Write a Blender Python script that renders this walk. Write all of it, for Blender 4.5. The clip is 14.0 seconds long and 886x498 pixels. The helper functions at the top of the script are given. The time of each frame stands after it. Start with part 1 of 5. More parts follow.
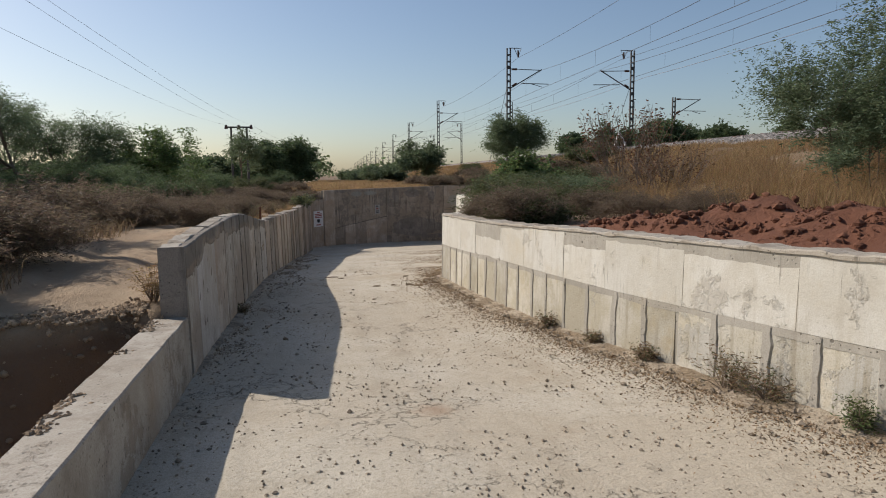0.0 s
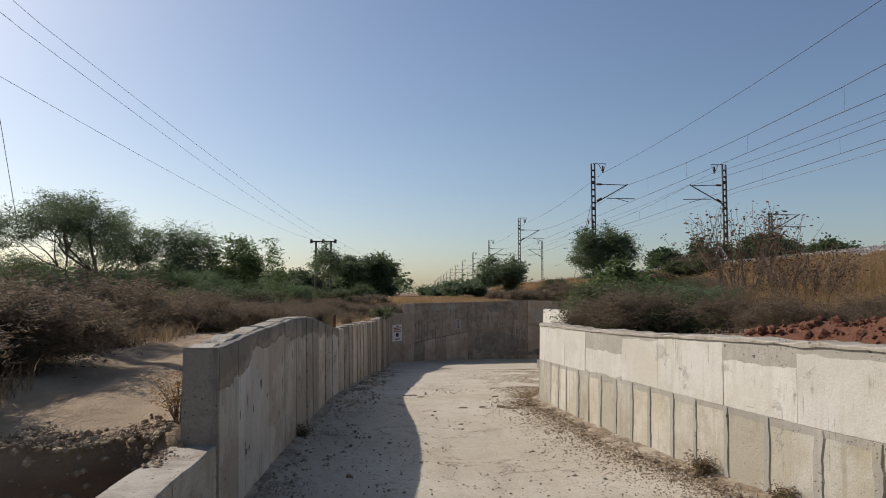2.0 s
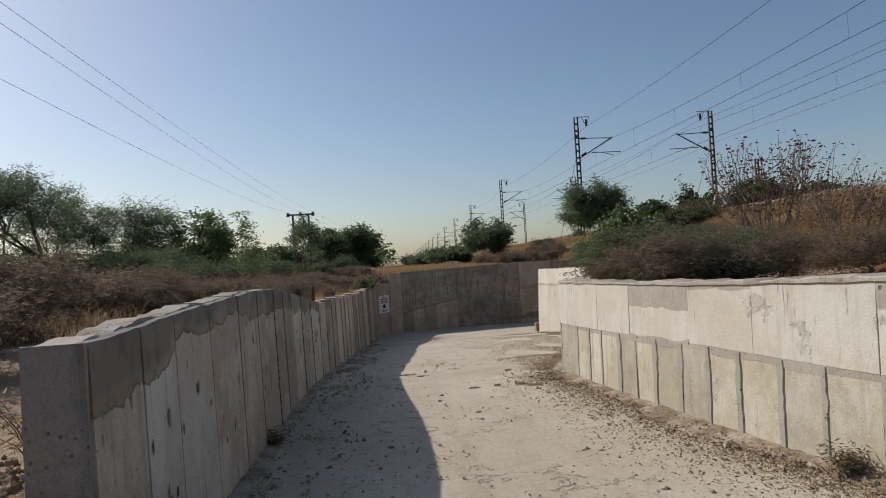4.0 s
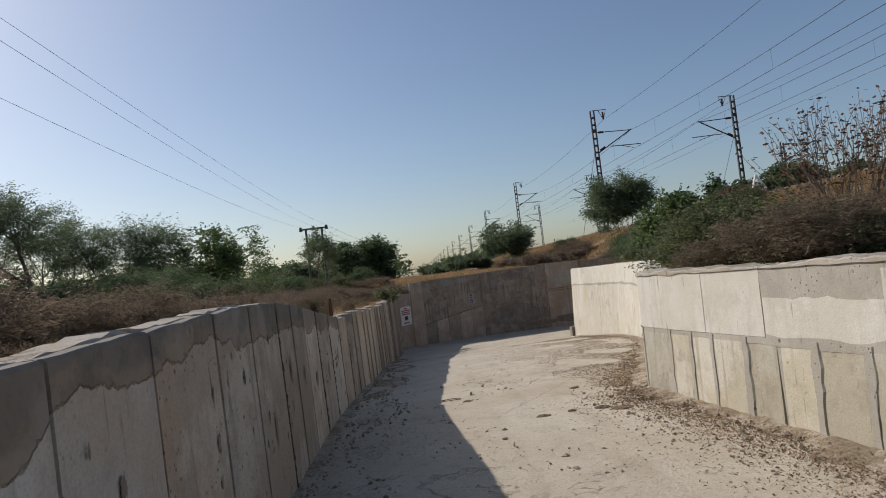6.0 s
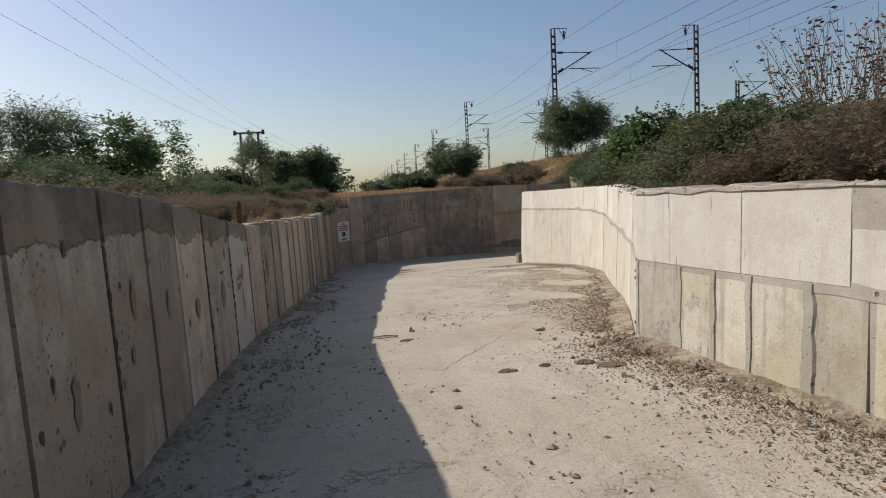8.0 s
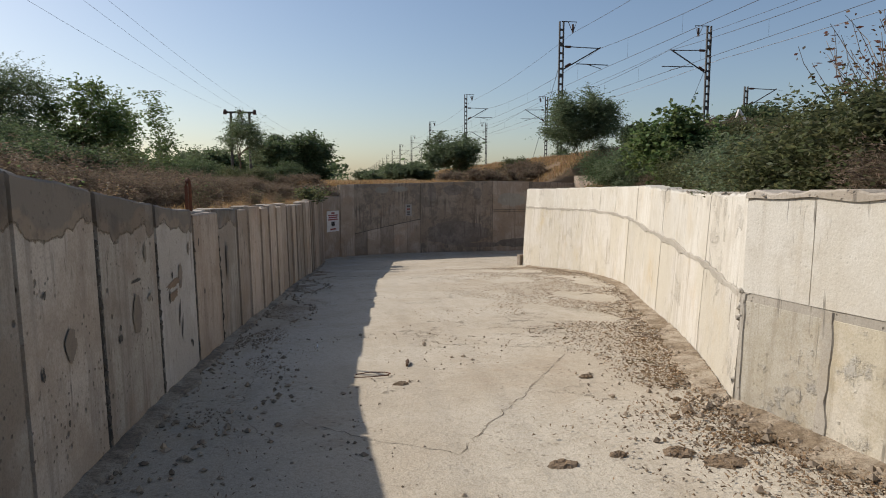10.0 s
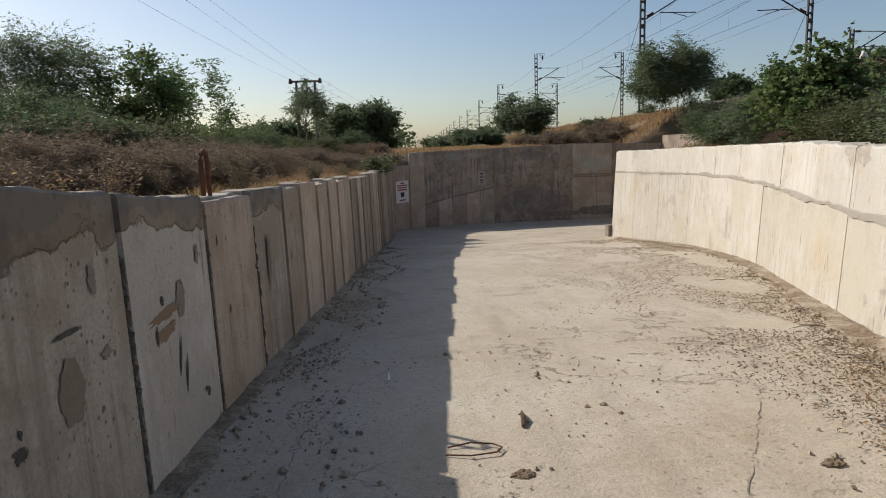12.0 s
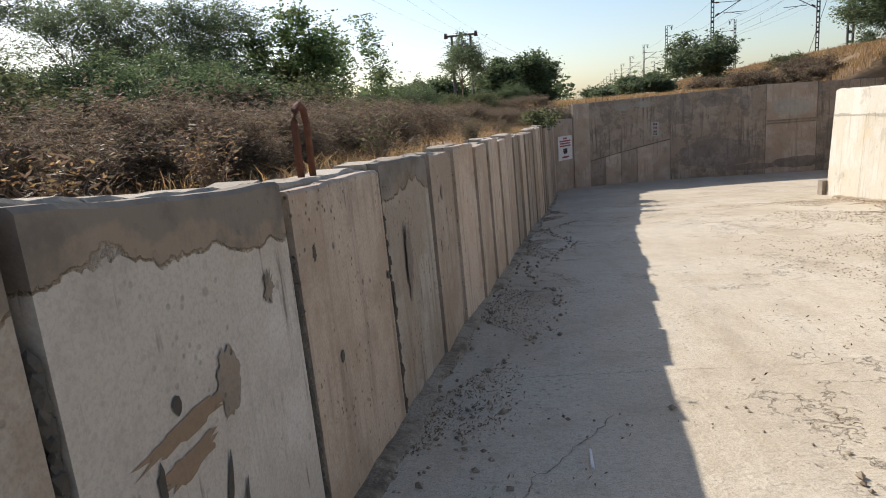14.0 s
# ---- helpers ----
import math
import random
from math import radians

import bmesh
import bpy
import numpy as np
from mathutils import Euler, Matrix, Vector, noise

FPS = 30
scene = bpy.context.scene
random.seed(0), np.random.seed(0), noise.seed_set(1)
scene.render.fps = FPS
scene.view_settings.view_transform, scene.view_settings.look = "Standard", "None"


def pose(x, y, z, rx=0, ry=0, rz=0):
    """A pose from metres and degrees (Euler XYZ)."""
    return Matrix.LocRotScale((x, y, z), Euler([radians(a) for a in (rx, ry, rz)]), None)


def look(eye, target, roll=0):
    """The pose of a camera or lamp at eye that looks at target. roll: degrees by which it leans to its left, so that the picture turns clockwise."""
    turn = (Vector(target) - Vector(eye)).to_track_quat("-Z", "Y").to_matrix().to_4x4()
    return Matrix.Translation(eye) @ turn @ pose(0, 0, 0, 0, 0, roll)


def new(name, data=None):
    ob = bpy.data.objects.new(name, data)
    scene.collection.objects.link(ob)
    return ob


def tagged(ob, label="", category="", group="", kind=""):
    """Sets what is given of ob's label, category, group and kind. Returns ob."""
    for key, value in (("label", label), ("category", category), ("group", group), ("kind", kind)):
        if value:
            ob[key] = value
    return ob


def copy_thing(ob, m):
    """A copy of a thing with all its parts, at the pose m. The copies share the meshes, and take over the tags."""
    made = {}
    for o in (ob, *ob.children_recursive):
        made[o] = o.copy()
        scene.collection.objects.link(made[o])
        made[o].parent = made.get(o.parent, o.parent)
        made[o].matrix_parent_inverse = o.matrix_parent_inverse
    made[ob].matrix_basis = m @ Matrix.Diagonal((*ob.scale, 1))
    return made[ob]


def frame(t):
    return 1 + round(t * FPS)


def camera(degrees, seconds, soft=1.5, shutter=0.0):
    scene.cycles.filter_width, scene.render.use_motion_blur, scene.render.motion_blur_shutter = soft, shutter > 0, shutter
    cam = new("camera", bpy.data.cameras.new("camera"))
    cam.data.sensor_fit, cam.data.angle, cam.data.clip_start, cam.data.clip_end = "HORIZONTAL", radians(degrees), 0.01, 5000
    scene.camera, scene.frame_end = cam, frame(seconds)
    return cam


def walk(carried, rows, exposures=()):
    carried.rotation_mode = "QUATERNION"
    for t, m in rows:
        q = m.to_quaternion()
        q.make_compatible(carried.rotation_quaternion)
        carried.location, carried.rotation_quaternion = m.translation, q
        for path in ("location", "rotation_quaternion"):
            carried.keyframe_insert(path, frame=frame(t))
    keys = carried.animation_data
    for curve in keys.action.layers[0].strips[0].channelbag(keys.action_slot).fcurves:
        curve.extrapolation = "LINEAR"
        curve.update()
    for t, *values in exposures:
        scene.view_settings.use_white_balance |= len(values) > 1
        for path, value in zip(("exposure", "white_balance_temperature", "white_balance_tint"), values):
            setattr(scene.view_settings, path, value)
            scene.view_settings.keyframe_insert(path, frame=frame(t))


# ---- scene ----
cam = camera(68.6, 14.0, soft=1.0)
METRES, EYE, TILT, LEAN, TURN = 14.56, 1.4, -3.3, 0.0, -13.7
ROWS = [
    (0.0, 0.0, 0.0, 0.0, -0.03, -3.25, 0.58),
    (0.5, -0.0047, 0.0208, -0.0013, 1.66, -2.36, -1.22),
    (1.0, -0.0079, 0.0536, -0.0078, 7.81, 1.33, -2.6),
    (1.5, -0.0164, 0.0898, -0.0124, 6.14, 4.63, -3.24),
    (2.0, -0.025, 0.1292, -0.0127, 6.82, 7.15, -0.47),
    (2.5, -0.0324, 0.1672, -0.013, 10.36, 3.42, 0.36),
    (3.0, -0.0402, 0.2042, -0.0134, 6.51, 2.63, 0.8),
    (5.5, -0.0913, 0.3816, -0.0166, 7.19, 7.8, 5.49),
    (6.0, -0.1013, 0.416, -0.0152, 7.07, 5.31, 6.34),
    (6.5, -0.1111, 0.4506, -0.0148, 1.1, 3.8, 5.7),
    (7.0, -0.114, 0.4875, -0.0199, 2.38, -0.37, 3.87),
    (9.5, -0.1304, 0.6659, -0.0153, 0.42, -2.58, 1.06),
    (10.0, -0.1365, 0.6995, -0.0151, 1.15, -2.67, -0.09),
    (10.5, -0.1453, 0.7317, -0.0137, 0.34, -2.48, 1.17),
    (11.0, -0.1526, 0.7685, -0.0098, 5.19, -3.74, 2.85),
    (11.5, -0.1616, 0.8037, -0.0092, 5.02, -5.54, 2.04),
    (12.0, -0.1653, 0.8405, -0.0081, 7.12, -5.55, 1.35),
    (12.5, -0.1747, 0.8728, -0.0084, 17.57, -6.63, 1.09),
    (13.0, -0.1833, 0.9072, -0.0084, 21.48, -7.3, 2.98),
    (13.5, -0.191, 0.9376, -0.0052, 23.92, -7.67, 3.73),
    (14.0, -0.2073, 0.9675, -0.0039, 20.72, -8.83, 3.3),
]
LIGHTER = [(0.0, 0.22, 6520, 12), (2.0, 0.16, 6450, 12), (3.0, 0.06, 6450, 12), (5.5, 0.05, 6350, 12), (7.0, 0.1, 6520, 12), (9.5, 0.25, 6560, 12), (12.0, 0.25, 6560, 12), (12.5, 0.46, 6560, 12), (13.0, 0.66, 6560, 12), (14.0, 0.8, 6560, 12)]
walk(cam, [(t, pose(0, 0, EYE, TILT, LEAN, TURN) @ pose(METRES * x, METRES * y, METRES * z, 90 + pitch, roll, yaw)) for t, x, y, z, yaw, pitch, roll in ROWS], LIGHTER)
SUN, SKY = 3.8, 0.085

# ---- world, sun, exposure ----
SUN_FROM = Vector((-1.32, 1.15, 1.27)).normalized()
world = bpy.data.worlds.new("sky")
scene.world = world
world.use_nodes = True
wn = world.node_tree
sky = wn.nodes.new("ShaderNodeTexSky")
sky.sky_type, sky.sun_disc = "NISHITA", False
sky.sun_elevation = math.asin(SUN_FROM.z)
sky.sun_rotation = math.atan2(SUN_FROM.x, SUN_FROM.y)
sky.air_density, sky.dust_density, sky.ozone_density = 1.0, 1.15, 0.9
wn.nodes["Background"].inputs["Strength"].default_value = SKY
haze = wn.nodes.new("ShaderNodeMix")
haze.data_type, haze.blend_type = "RGBA", "MULTIPLY"
haze.inputs[0].default_value, haze.inputs[7].default_value = 1.0, (0.96, 1.0, 1.045, 1)
wn.links.new(sky.outputs[0], haze.inputs[6])
wn.links.new(haze.outputs[2], wn.nodes["Background"].inputs["Color"])
sun = new("sun", bpy.data.lights.new("sun", "SUN"))
sun.data.energy, sun.data.angle, sun.data.color = SUN, radians(0.6), (1.0, 0.945, 0.87)
sun.matrix_world = look((-30, 25, 40), Vector((-30, 25, 40)) - SUN_FROM)


# ---- materials ----
class Mat:
    """A small builder for procedural surfaces."""

    def __init__(self, name, rough=0.85, metal=0.0):
        self.m = bpy.data.materials.new(name)
        self.m.use_nodes = True
        self.t = self.m.node_tree
        self.b = self.t.nodes["Principled BSDF"]
        self.b.inputs["Roughness"].default_value = rough
        self.b.inputs["Metallic"].default_value = metal
        self.b.inputs["Specular IOR Level"].default_value = 0.25
        self.geo = self.t.nodes.new("ShaderNodeNewGeometry").outputs["Position"]
        self.col = None
        self.height = None

    def node(self, kind, **props):
        n = self.t.nodes.new(kind)
        for k, v in props.items():
            n.inputs[k].default_value = v
        return n

    def link(self, a, b):
        self.t.links.new(a, b)

    def math(self, op, a, b=None):
        n = self.t.nodes.new("ShaderNodeMath")
        n.operation = op
        for i, v in enumerate((a, b)):
            if v is None:
                continue
            if isinstance(v, (int, float)):
                n.inputs[i].default_value = v
            else:
                self.link(v, n.inputs[i])
        return n.outputs[0]

    def noise(self, scale, detail=6.0, rough=0.6, stretch=None, vec=None):
        v = vec or self.geo
        if stretch:
            mp = self.t.nodes.new("ShaderNodeMapping")
            mp.inputs["Scale"].default_value = stretch
            self.link(v, mp.inputs["Vector"])
            v = mp.outputs[0]
        n = self.node("ShaderNodeTexNoise", Scale=scale, Detail=detail, Roughness=rough)
        self.link(v, n.inputs["Vector"])
        return n.outputs["Fac"]

    def voronoi(self, scale, feature="F1"):
        n = self.node("ShaderNodeTexVoronoi", Scale=scale)
        n.feature = feature
        self.link(self.geo, n.inputs["Vector"])
        return n.outputs["Distance"]

    def ramp(self, fac, lo, hi):
        n = self.t.nodes.new("ShaderNodeMapRange")
        n.inputs["From Min"].default_value, n.inputs["From Max"].default_value = lo, hi
        self.link(fac, n.inputs["Value"])
        return n.outputs[0]

    def base(self, c):
        n = self.t.nodes.new("ShaderNodeRGB")
        n.outputs[0].default_value = (*c, 1)
        self.col = n.outputs[0]
        return self

    def mix(self, fac, c, amount=1.0, mode="MIX"):
        n = self.t.nodes.new("ShaderNodeMix")
        n.data_type, n.blend_type = "RGBA", mode
        f = self.math("MULTIPLY", fac, amount) if amount != 1.0 else fac
        self.link(f, n.inputs[0])
        self.link(self.col, n.inputs[6])
        n.inputs[7].default_value = (*c, 1)
        self.col = n.outputs[2]
        return self

    def vary(self, amount, source="Random"):
        """Lightness that differs from object to object."""
        n = self.t.nodes.new("ShaderNodeObjectInfo")
        h = self.t.nodes.new("ShaderNodeHueSaturation")
        v = self.math("ADD", self.math("MULTIPLY", n.outputs["Random"], 2 * amount), 1 - amount)
        self.link(v, h.inputs["Value"])
        self.link(self.col, h.inputs["Color"])
        self.col = h.outputs[0]
        return self

    def island(self, amount, hue=0.0):
        n = self.t.nodes.new("ShaderNodeNewGeometry")
        h = self.t.nodes.new("ShaderNodeHueSaturation")
        r = n.outputs["Random Per Island"]
        self.link(self.math("ADD", self.math("MULTIPLY", r, 2 * amount), 1 - amount), h.inputs["Value"])
        if hue:
            q = self.math("FRACT", self.math("MULTIPLY", r, 7.31))
            self.link(self.math("ADD", self.math("MULTIPLY", q, 2 * hue), 0.5 - hue), h.inputs["Hue"])
        self.link(self.col, h.inputs["Color"])
        self.col = h.outputs[0]
        return self

    def relief(self, fac, k):
        v = self.math("MULTIPLY", fac, k)
        self.height = v if self.height is None else self.math("ADD", self.height, v)
        return self

    def uv(self):
        n = self.t.nodes.new("ShaderNodeUVMap")
        s = self.t.nodes.new("ShaderNodeSeparateXYZ")
        self.link(n.outputs[0], s.inputs[0])
        return n.outputs[0], s.outputs[0], s.outputs[1]

    def done(self, strength=1.0):
        self.link(self.col, self.b.inputs["Base Color"])
        if self.height is not None:
            bp = self.t.nodes.new("ShaderNodeBump")
            bp.inputs["Strength"].default_value = strength
            bp.inputs["Distance"].default_value = 1.0
            self.link(self.height, bp.inputs["Height"])
            self.link(bp.outputs[0], self.b.inputs["Normal"])
        return self.m


def leafy(name, c, c2, amount=0.35, hue=0.03, trans=0.5):
    k = Mat(name, 0.6)
    k.base(c).mix(k.noise(1.3, 3), c2).island(amount, hue)
    k.link(k.col, k.b.inputs["Base Color"])
    tr = k.t.nodes.new("ShaderNodeBsdfTranslucent")
    k.link(k.col, tr.inputs["Color"])
    ms = k.t.nodes.new("ShaderNodeMixShader")
    ms.inputs[0].default_value = trans
    k.link(k.b.outputs[0], ms.inputs[1])
    k.link(tr.outputs[0], ms.inputs[2])
    k.link(ms.outputs[0], k.t.nodes["Material Output"].inputs["Surface"])
    return k.m


def concrete(name, c, light, dark, streak=0.5, warm=(0.34, 0.24, 0.15), var=0.08, plaster=0.0, stain=0.35, smear=0.0, smear_c=(0.36, 0.345, 0.31), pitting=1.0):
    """Cast concrete with pits, runs, patches of old whitewash, smears of mortar and, where plaster > 0, a rough mortar coat below the top."""
    k = Mat(name, 0.9)
    uv, s, v = k.uv()
    k.base(c)
    k.mix(k.ramp(k.noise(0.9, 9, 0.68), 0.46, 0.56), light)
    k.mix(k.ramp(k.noise(2.6, 9, 0.75), 0.50, 0.64), dark, stain)
    k.mix(k.ramp(k.noise(0.75, 7, 0.7), 0.55, 0.68), warm, 0.55)
    if smear:
        cloud = k.noise(0.85, 10, 0.72)
        on = k.ramp(cloud, 0.655 - smear, 0.69 - smear)
        k.mix(on, smear_c, 0.62)
        k.relief(on, 0.005)
    run = k.noise(9.0, 6, 0.62, (1, 1, 0.06))
    k.mix(k.math("MULTIPLY", k.ramp(run, 0.52, 0.64), k.ramp(k.noise(0.9, 4), 0.40, 0.58)), dark, streak)
    run2 = k.noise(24.0, 4, 0.6, (1, 1, 0.09))
    k.mix(k.math("MULTIPLY", k.ramp(run2, 0.60, 0.68), k.ramp(k.noise(1.9, 4), 0.5, 0.6)), (0.10, 0.088, 0.07), 0.75)
    few = k.ramp(k.noise(2.7, 4), 0.46, 0.6)
    pit = k.math("MULTIPLY", k.ramp(k.voronoi(24), 0.24, 0.12), few)
    big = k.math("MULTIPLY", k.ramp(k.voronoi(7.5), 0.14, 0.08), k.ramp(k.noise(4.1, 3), 0.5, 0.56))
    k.mix(pit, (0.10, 0.088, 0.07), 0.7 * pitting)
    k.mix(big, (0.12, 0.105, 0.085), 0.8 * pitting)
    k.mix(k.ramp(k.noise(70, 4, 0.7), 0.45, 0.62), dark, 0.3)
    k.relief(k.noise(60, 4), 0.0025).relief(k.noise(5, 7, 0.6), 0.009).relief(pit, -0.007 * pitting).relief(big, -0.009 * pitting)
    if plaster:
        edge = k.math("ADD", k.math("MULTIPLY", k.noise(0.9, 8, 0.6), 0.75), plaster - 0.375)
        below = k.math("ADD", v, edge)
        on = k.ramp(below, -0.006, 0.008)
        k.mix(on, (0.25, 0.195, 0.14), 0.9)
        k.mix(k.math("MULTIPLY", k.ramp(k.math("ADD", below, k.math("MULTIPLY", k.noise(2.1, 6), 0.2)), 0.16, 0.19), 0.8), (0.19, 0.165, 0.135))
        k.mix(k.math("MULTIPLY", on, k.ramp(k.noise(3, 8, 0.7), 0.48, 0.6)), (0.115, 0.10, 0.085), 0.6)
        k.mix(k.math("MULTIPLY", on, k.ramp(k.noise(1.2, 6), 0.52, 0.62)), (0.32, 0.29, 0.25), 0.6)
        k.relief(on, 0.02)
    k.vary(var)
    return k.done(1.0)


M = {}
M["left"] = concrete("shaded_concrete", (0.370, 0.290, 0.216), (0.449, 0.370, 0.295), (0.194, 0.145, 0.106), 0.6, (0.370, 0.229, 0.136), 0.27)
M["left_plaster"] = concrete("plastered_concrete", (0.378, 0.315, 0.248), (0.495, 0.441, 0.369), (0.198, 0.158, 0.122), 0.55, (0.369, 0.243, 0.153), 0.2, 0.22)
M["left_white"] = concrete("whitish_plastered_concrete", (0.468, 0.427, 0.369), (0.549, 0.517, 0.468), (0.252, 0.211, 0.171), 0.55, (0.423, 0.333, 0.243), 0.05, 0.22, pitting=0.4)
M["far"] = concrete("old_concrete", (0.340, 0.267, 0.198), (0.414, 0.336, 0.258), (0.138, 0.110, 0.087), 0.85, (0.350, 0.230, 0.138), 0.1, stain=0.6, smear=0.13, smear_c=(0.193, 0.166, 0.133))
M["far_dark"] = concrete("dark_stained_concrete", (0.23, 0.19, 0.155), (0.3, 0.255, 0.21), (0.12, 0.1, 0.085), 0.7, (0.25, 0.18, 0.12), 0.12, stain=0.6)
M["white"] = concrete("whitewashed_concrete", (0.550, 0.512, 0.430), (0.602, 0.572, 0.499), (0.396, 0.344, 0.262), 0.4, (0.516, 0.430, 0.292), 0.05, stain=0.35, smear=0.06, smear_c=(0.41, 0.372, 0.31), pitting=0.18)
M["cream"] = concrete("yellow_streaked_concrete", (0.527, 0.484, 0.391), (0.570, 0.535, 0.463), (0.357, 0.302, 0.221), 0.6, (0.510, 0.399, 0.238), 0.06, stain=0.3, smear=0.06, smear_c=(0.40, 0.365, 0.30), pitting=0.2)
M["block"] = concrete("yellowed_concrete", (0.447, 0.400, 0.301), (0.525, 0.486, 0.400), (0.267, 0.224, 0.150), 0.6, (0.447, 0.340, 0.176), 0.16, stain=0.45, smear=0.08, pitting=0.3)
M["cap"] = concrete("weathered_concrete_top", (0.378, 0.329, 0.261), (0.459, 0.410, 0.338), (0.225, 0.184, 0.140), 0.1, (0.342, 0.252, 0.171), 0.06, stain=0.6, smear=0.1, smear_c=(0.270, 0.211, 0.149))
M["joint"] = concrete("dark_joint", (0.085, 0.075, 0.062), (0.13, 0.115, 0.095), (0.05, 0.045, 0.04), 0.3, (0.1, 0.08, 0.06), 0.1)
M["mortar"] = concrete("grey_mortar", (0.352, 0.321, 0.264), (0.405, 0.370, 0.308), (0.238, 0.211, 0.167), 0.3, (0.352, 0.290, 0.194), 0.06)
M["tan"] = concrete("brown_smeared_mortar", (0.29, 0.205, 0.135), (0.34, 0.26, 0.18), (0.2, 0.15, 0.105), 0.5, (0.3, 0.19, 0.11), 0.1, pitting=0.3)
M["patch"] = concrete("smooth_mortar_patch", (0.24, 0.195, 0.15), (0.28, 0.235, 0.18), (0.14, 0.125, 0.105), 0.2, (0.22, 0.17, 0.12), 0.08)

k = Mat("dusty_concrete_road", 0.92)
k.base((0.501, 0.432, 0.328))
k.mix(k.ramp(k.noise(0.4, 9, 0.65), 0.45, 0.58), (0.564, 0.505, 0.400))
k.mix(k.ramp(k.noise(1.4, 9, 0.75, (1, 0.2, 1)), 0.5, 0.62), (0.391, 0.323, 0.232), 0.5)
k.mix(k.ramp(k.noise(0.7, 7, 0.72), 0.57, 0.7), (0.364, 0.259, 0.155), 0.45)
k.mix(k.ramp(k.noise(3.3, 8, 0.75), 0.52, 0.62), (0.373, 0.314, 0.228), 0.35)
k.mix(k.ramp(k.noise(30, 6, 0.75), 0.48, 0.62), (0.319, 0.264, 0.187), 0.4)
k.mix(k.math("MULTIPLY", k.ramp(k.voronoi(15), 0.24, 0.14), k.ramp(k.noise(1.6, 5), 0.47, 0.58)), (0.173, 0.141, 0.105), 0.6)
crack = k.math("MULTIPLY", k.ramp(k.math("ABSOLUTE", k.math("SUBTRACT", k.noise(0.55, 9, 0.7), 0.5)), 0.004, 0.0), k.ramp(k.noise(0.3, 3), 0.5, 0.55))
k.mix(crack, (0.155, 0.127, 0.091), 0.7)
k.mix(k.ramp(k.noise(120, 3, 0.7), 0.46, 0.6), (0.27, 0.22, 0.155), 0.38)
away = k.t.nodes.new("ShaderNodeVectorMath")
away.operation = "DISTANCE"
away.inputs[1].default_value = (1.17, 5.24, -0.6)
k.link(k.geo, away.inputs[0])
k.mix(k.ramp(k.math("ADD", away.outputs["Value"], k.math("MULTIPLY", k.noise(5, 6), 0.4)), 0.42, 0.22), (0.34, 0.2, 0.11), 0.6)
k.relief(k.noise(45, 5), 0.007).relief(k.noise(5, 8, 0.66), 0.018).relief(crack, -0.01)
M["road"] = k.done(1.0)

k = Mat("earth", 0.95)
k.base((0.37, 0.262, 0.165))
k.mix(k.ramp(k.noise(0.35, 8, 0.65), 0.4, 0.65), (0.44, 0.335, 0.22))
k.mix(k.ramp(k.noise(2.0, 8, 0.7), 0.48, 0.72), (0.26, 0.18, 0.11), 0.7)
xyz = k.t.nodes.new("ShaderNodeSeparateXYZ")
k.link(k.geo, xyz.inputs[0])
red = k.math("MULTIPLY", k.ramp(k.math("ADD", xyz.outputs[0], k.math("MULTIPLY", k.noise(0.6, 5), 3.0)), 4.9, 5.6),
             k.ramp(k.math("ADD", xyz.outputs[1], k.math("MULTIPLY", k.noise(0.5, 5), 4.0)), 15.0, 12.5))
k.mix(red, (0.165, 0.07, 0.04))
emb = k.math("MULTIPLY", k.ramp(xyz.outputs[0], 6.5, 9), k.ramp(k.noise(0.5, 6), 0.2, 0.42))
k.mix(emb, (0.19, 0.13, 0.078), 0.9)
field = k.math("MULTIPLY", k.ramp(xyz.outputs[0], -7.5, -10), k.ramp(k.noise(0.12, 6), 0.38, 0.55))
k.mix(field, (0.17, 0.19, 0.07), 0.75)
cut = k.ramp(xyz.outputs[2], 0.02, -0.25)
k.mix(cut, (0.2, 0.12, 0.072), 0.9)
k.relief(k.noise(14, 8, 0.7), 0.05).relief(k.noise(2.2, 6), 0.08)
M["earth"] = k.done(0.9)


def plain(name, c, c2, rough=0.7, metal=0.0, scale=8.0, bump=0.003, isl=0.0):
    k = Mat(name, rough, metal)
    k.base(c).mix(k.ramp(k.noise(scale, 6, 0.65), 0.4, 0.7), c2)
    if isl:
        k.island(isl)
    k.relief(k.noise(scale * 5, 4), bump)
    return k.done(0.7)


M["steel"] = plain("weathered_galvanised_steel", (0.06, 0.058, 0.056), (0.1, 0.09, 0.085), 0.6, 0.3)
M["wire"] = plain("overhead_wire", (0.14, 0.14, 0.15), (0.2, 0.2, 0.2), 0.5, 0.7)
M["bright_wire"] = plain("bright_aluminium_wire", (0.6, 0.6, 0.6), (0.5, 0.5, 0.5), 0.35, 0.8)
M["insulator"] = plain("brown_porcelain", (0.07, 0.035, 0.025), (0.1, 0.05, 0.03), 0.3)
M["pole"] = plain("cement_pole", (0.3, 0.28, 0.25), (0.22, 0.2, 0.18), 0.9)
M["rust"] = plain("rusty_iron", (0.11, 0.05, 0.035), (0.17, 0.075, 0.045), 0.85, 0.2, 20)
M["bark"] = plain("bark", (0.12, 0.09, 0.065), (0.2, 0.16, 0.12), 0.95, 0, 6, 0.02)
M["twig"] = plain("dry_twig", (0.2, 0.15, 0.11), (0.3, 0.235, 0.18), 0.95, 0, 6, 0.004)
M["stone"] = plain("road_stones", (0.34, 0.275, 0.2), (0.2, 0.155, 0.11), 0.95, 0, 9, 0.01, 0.4)
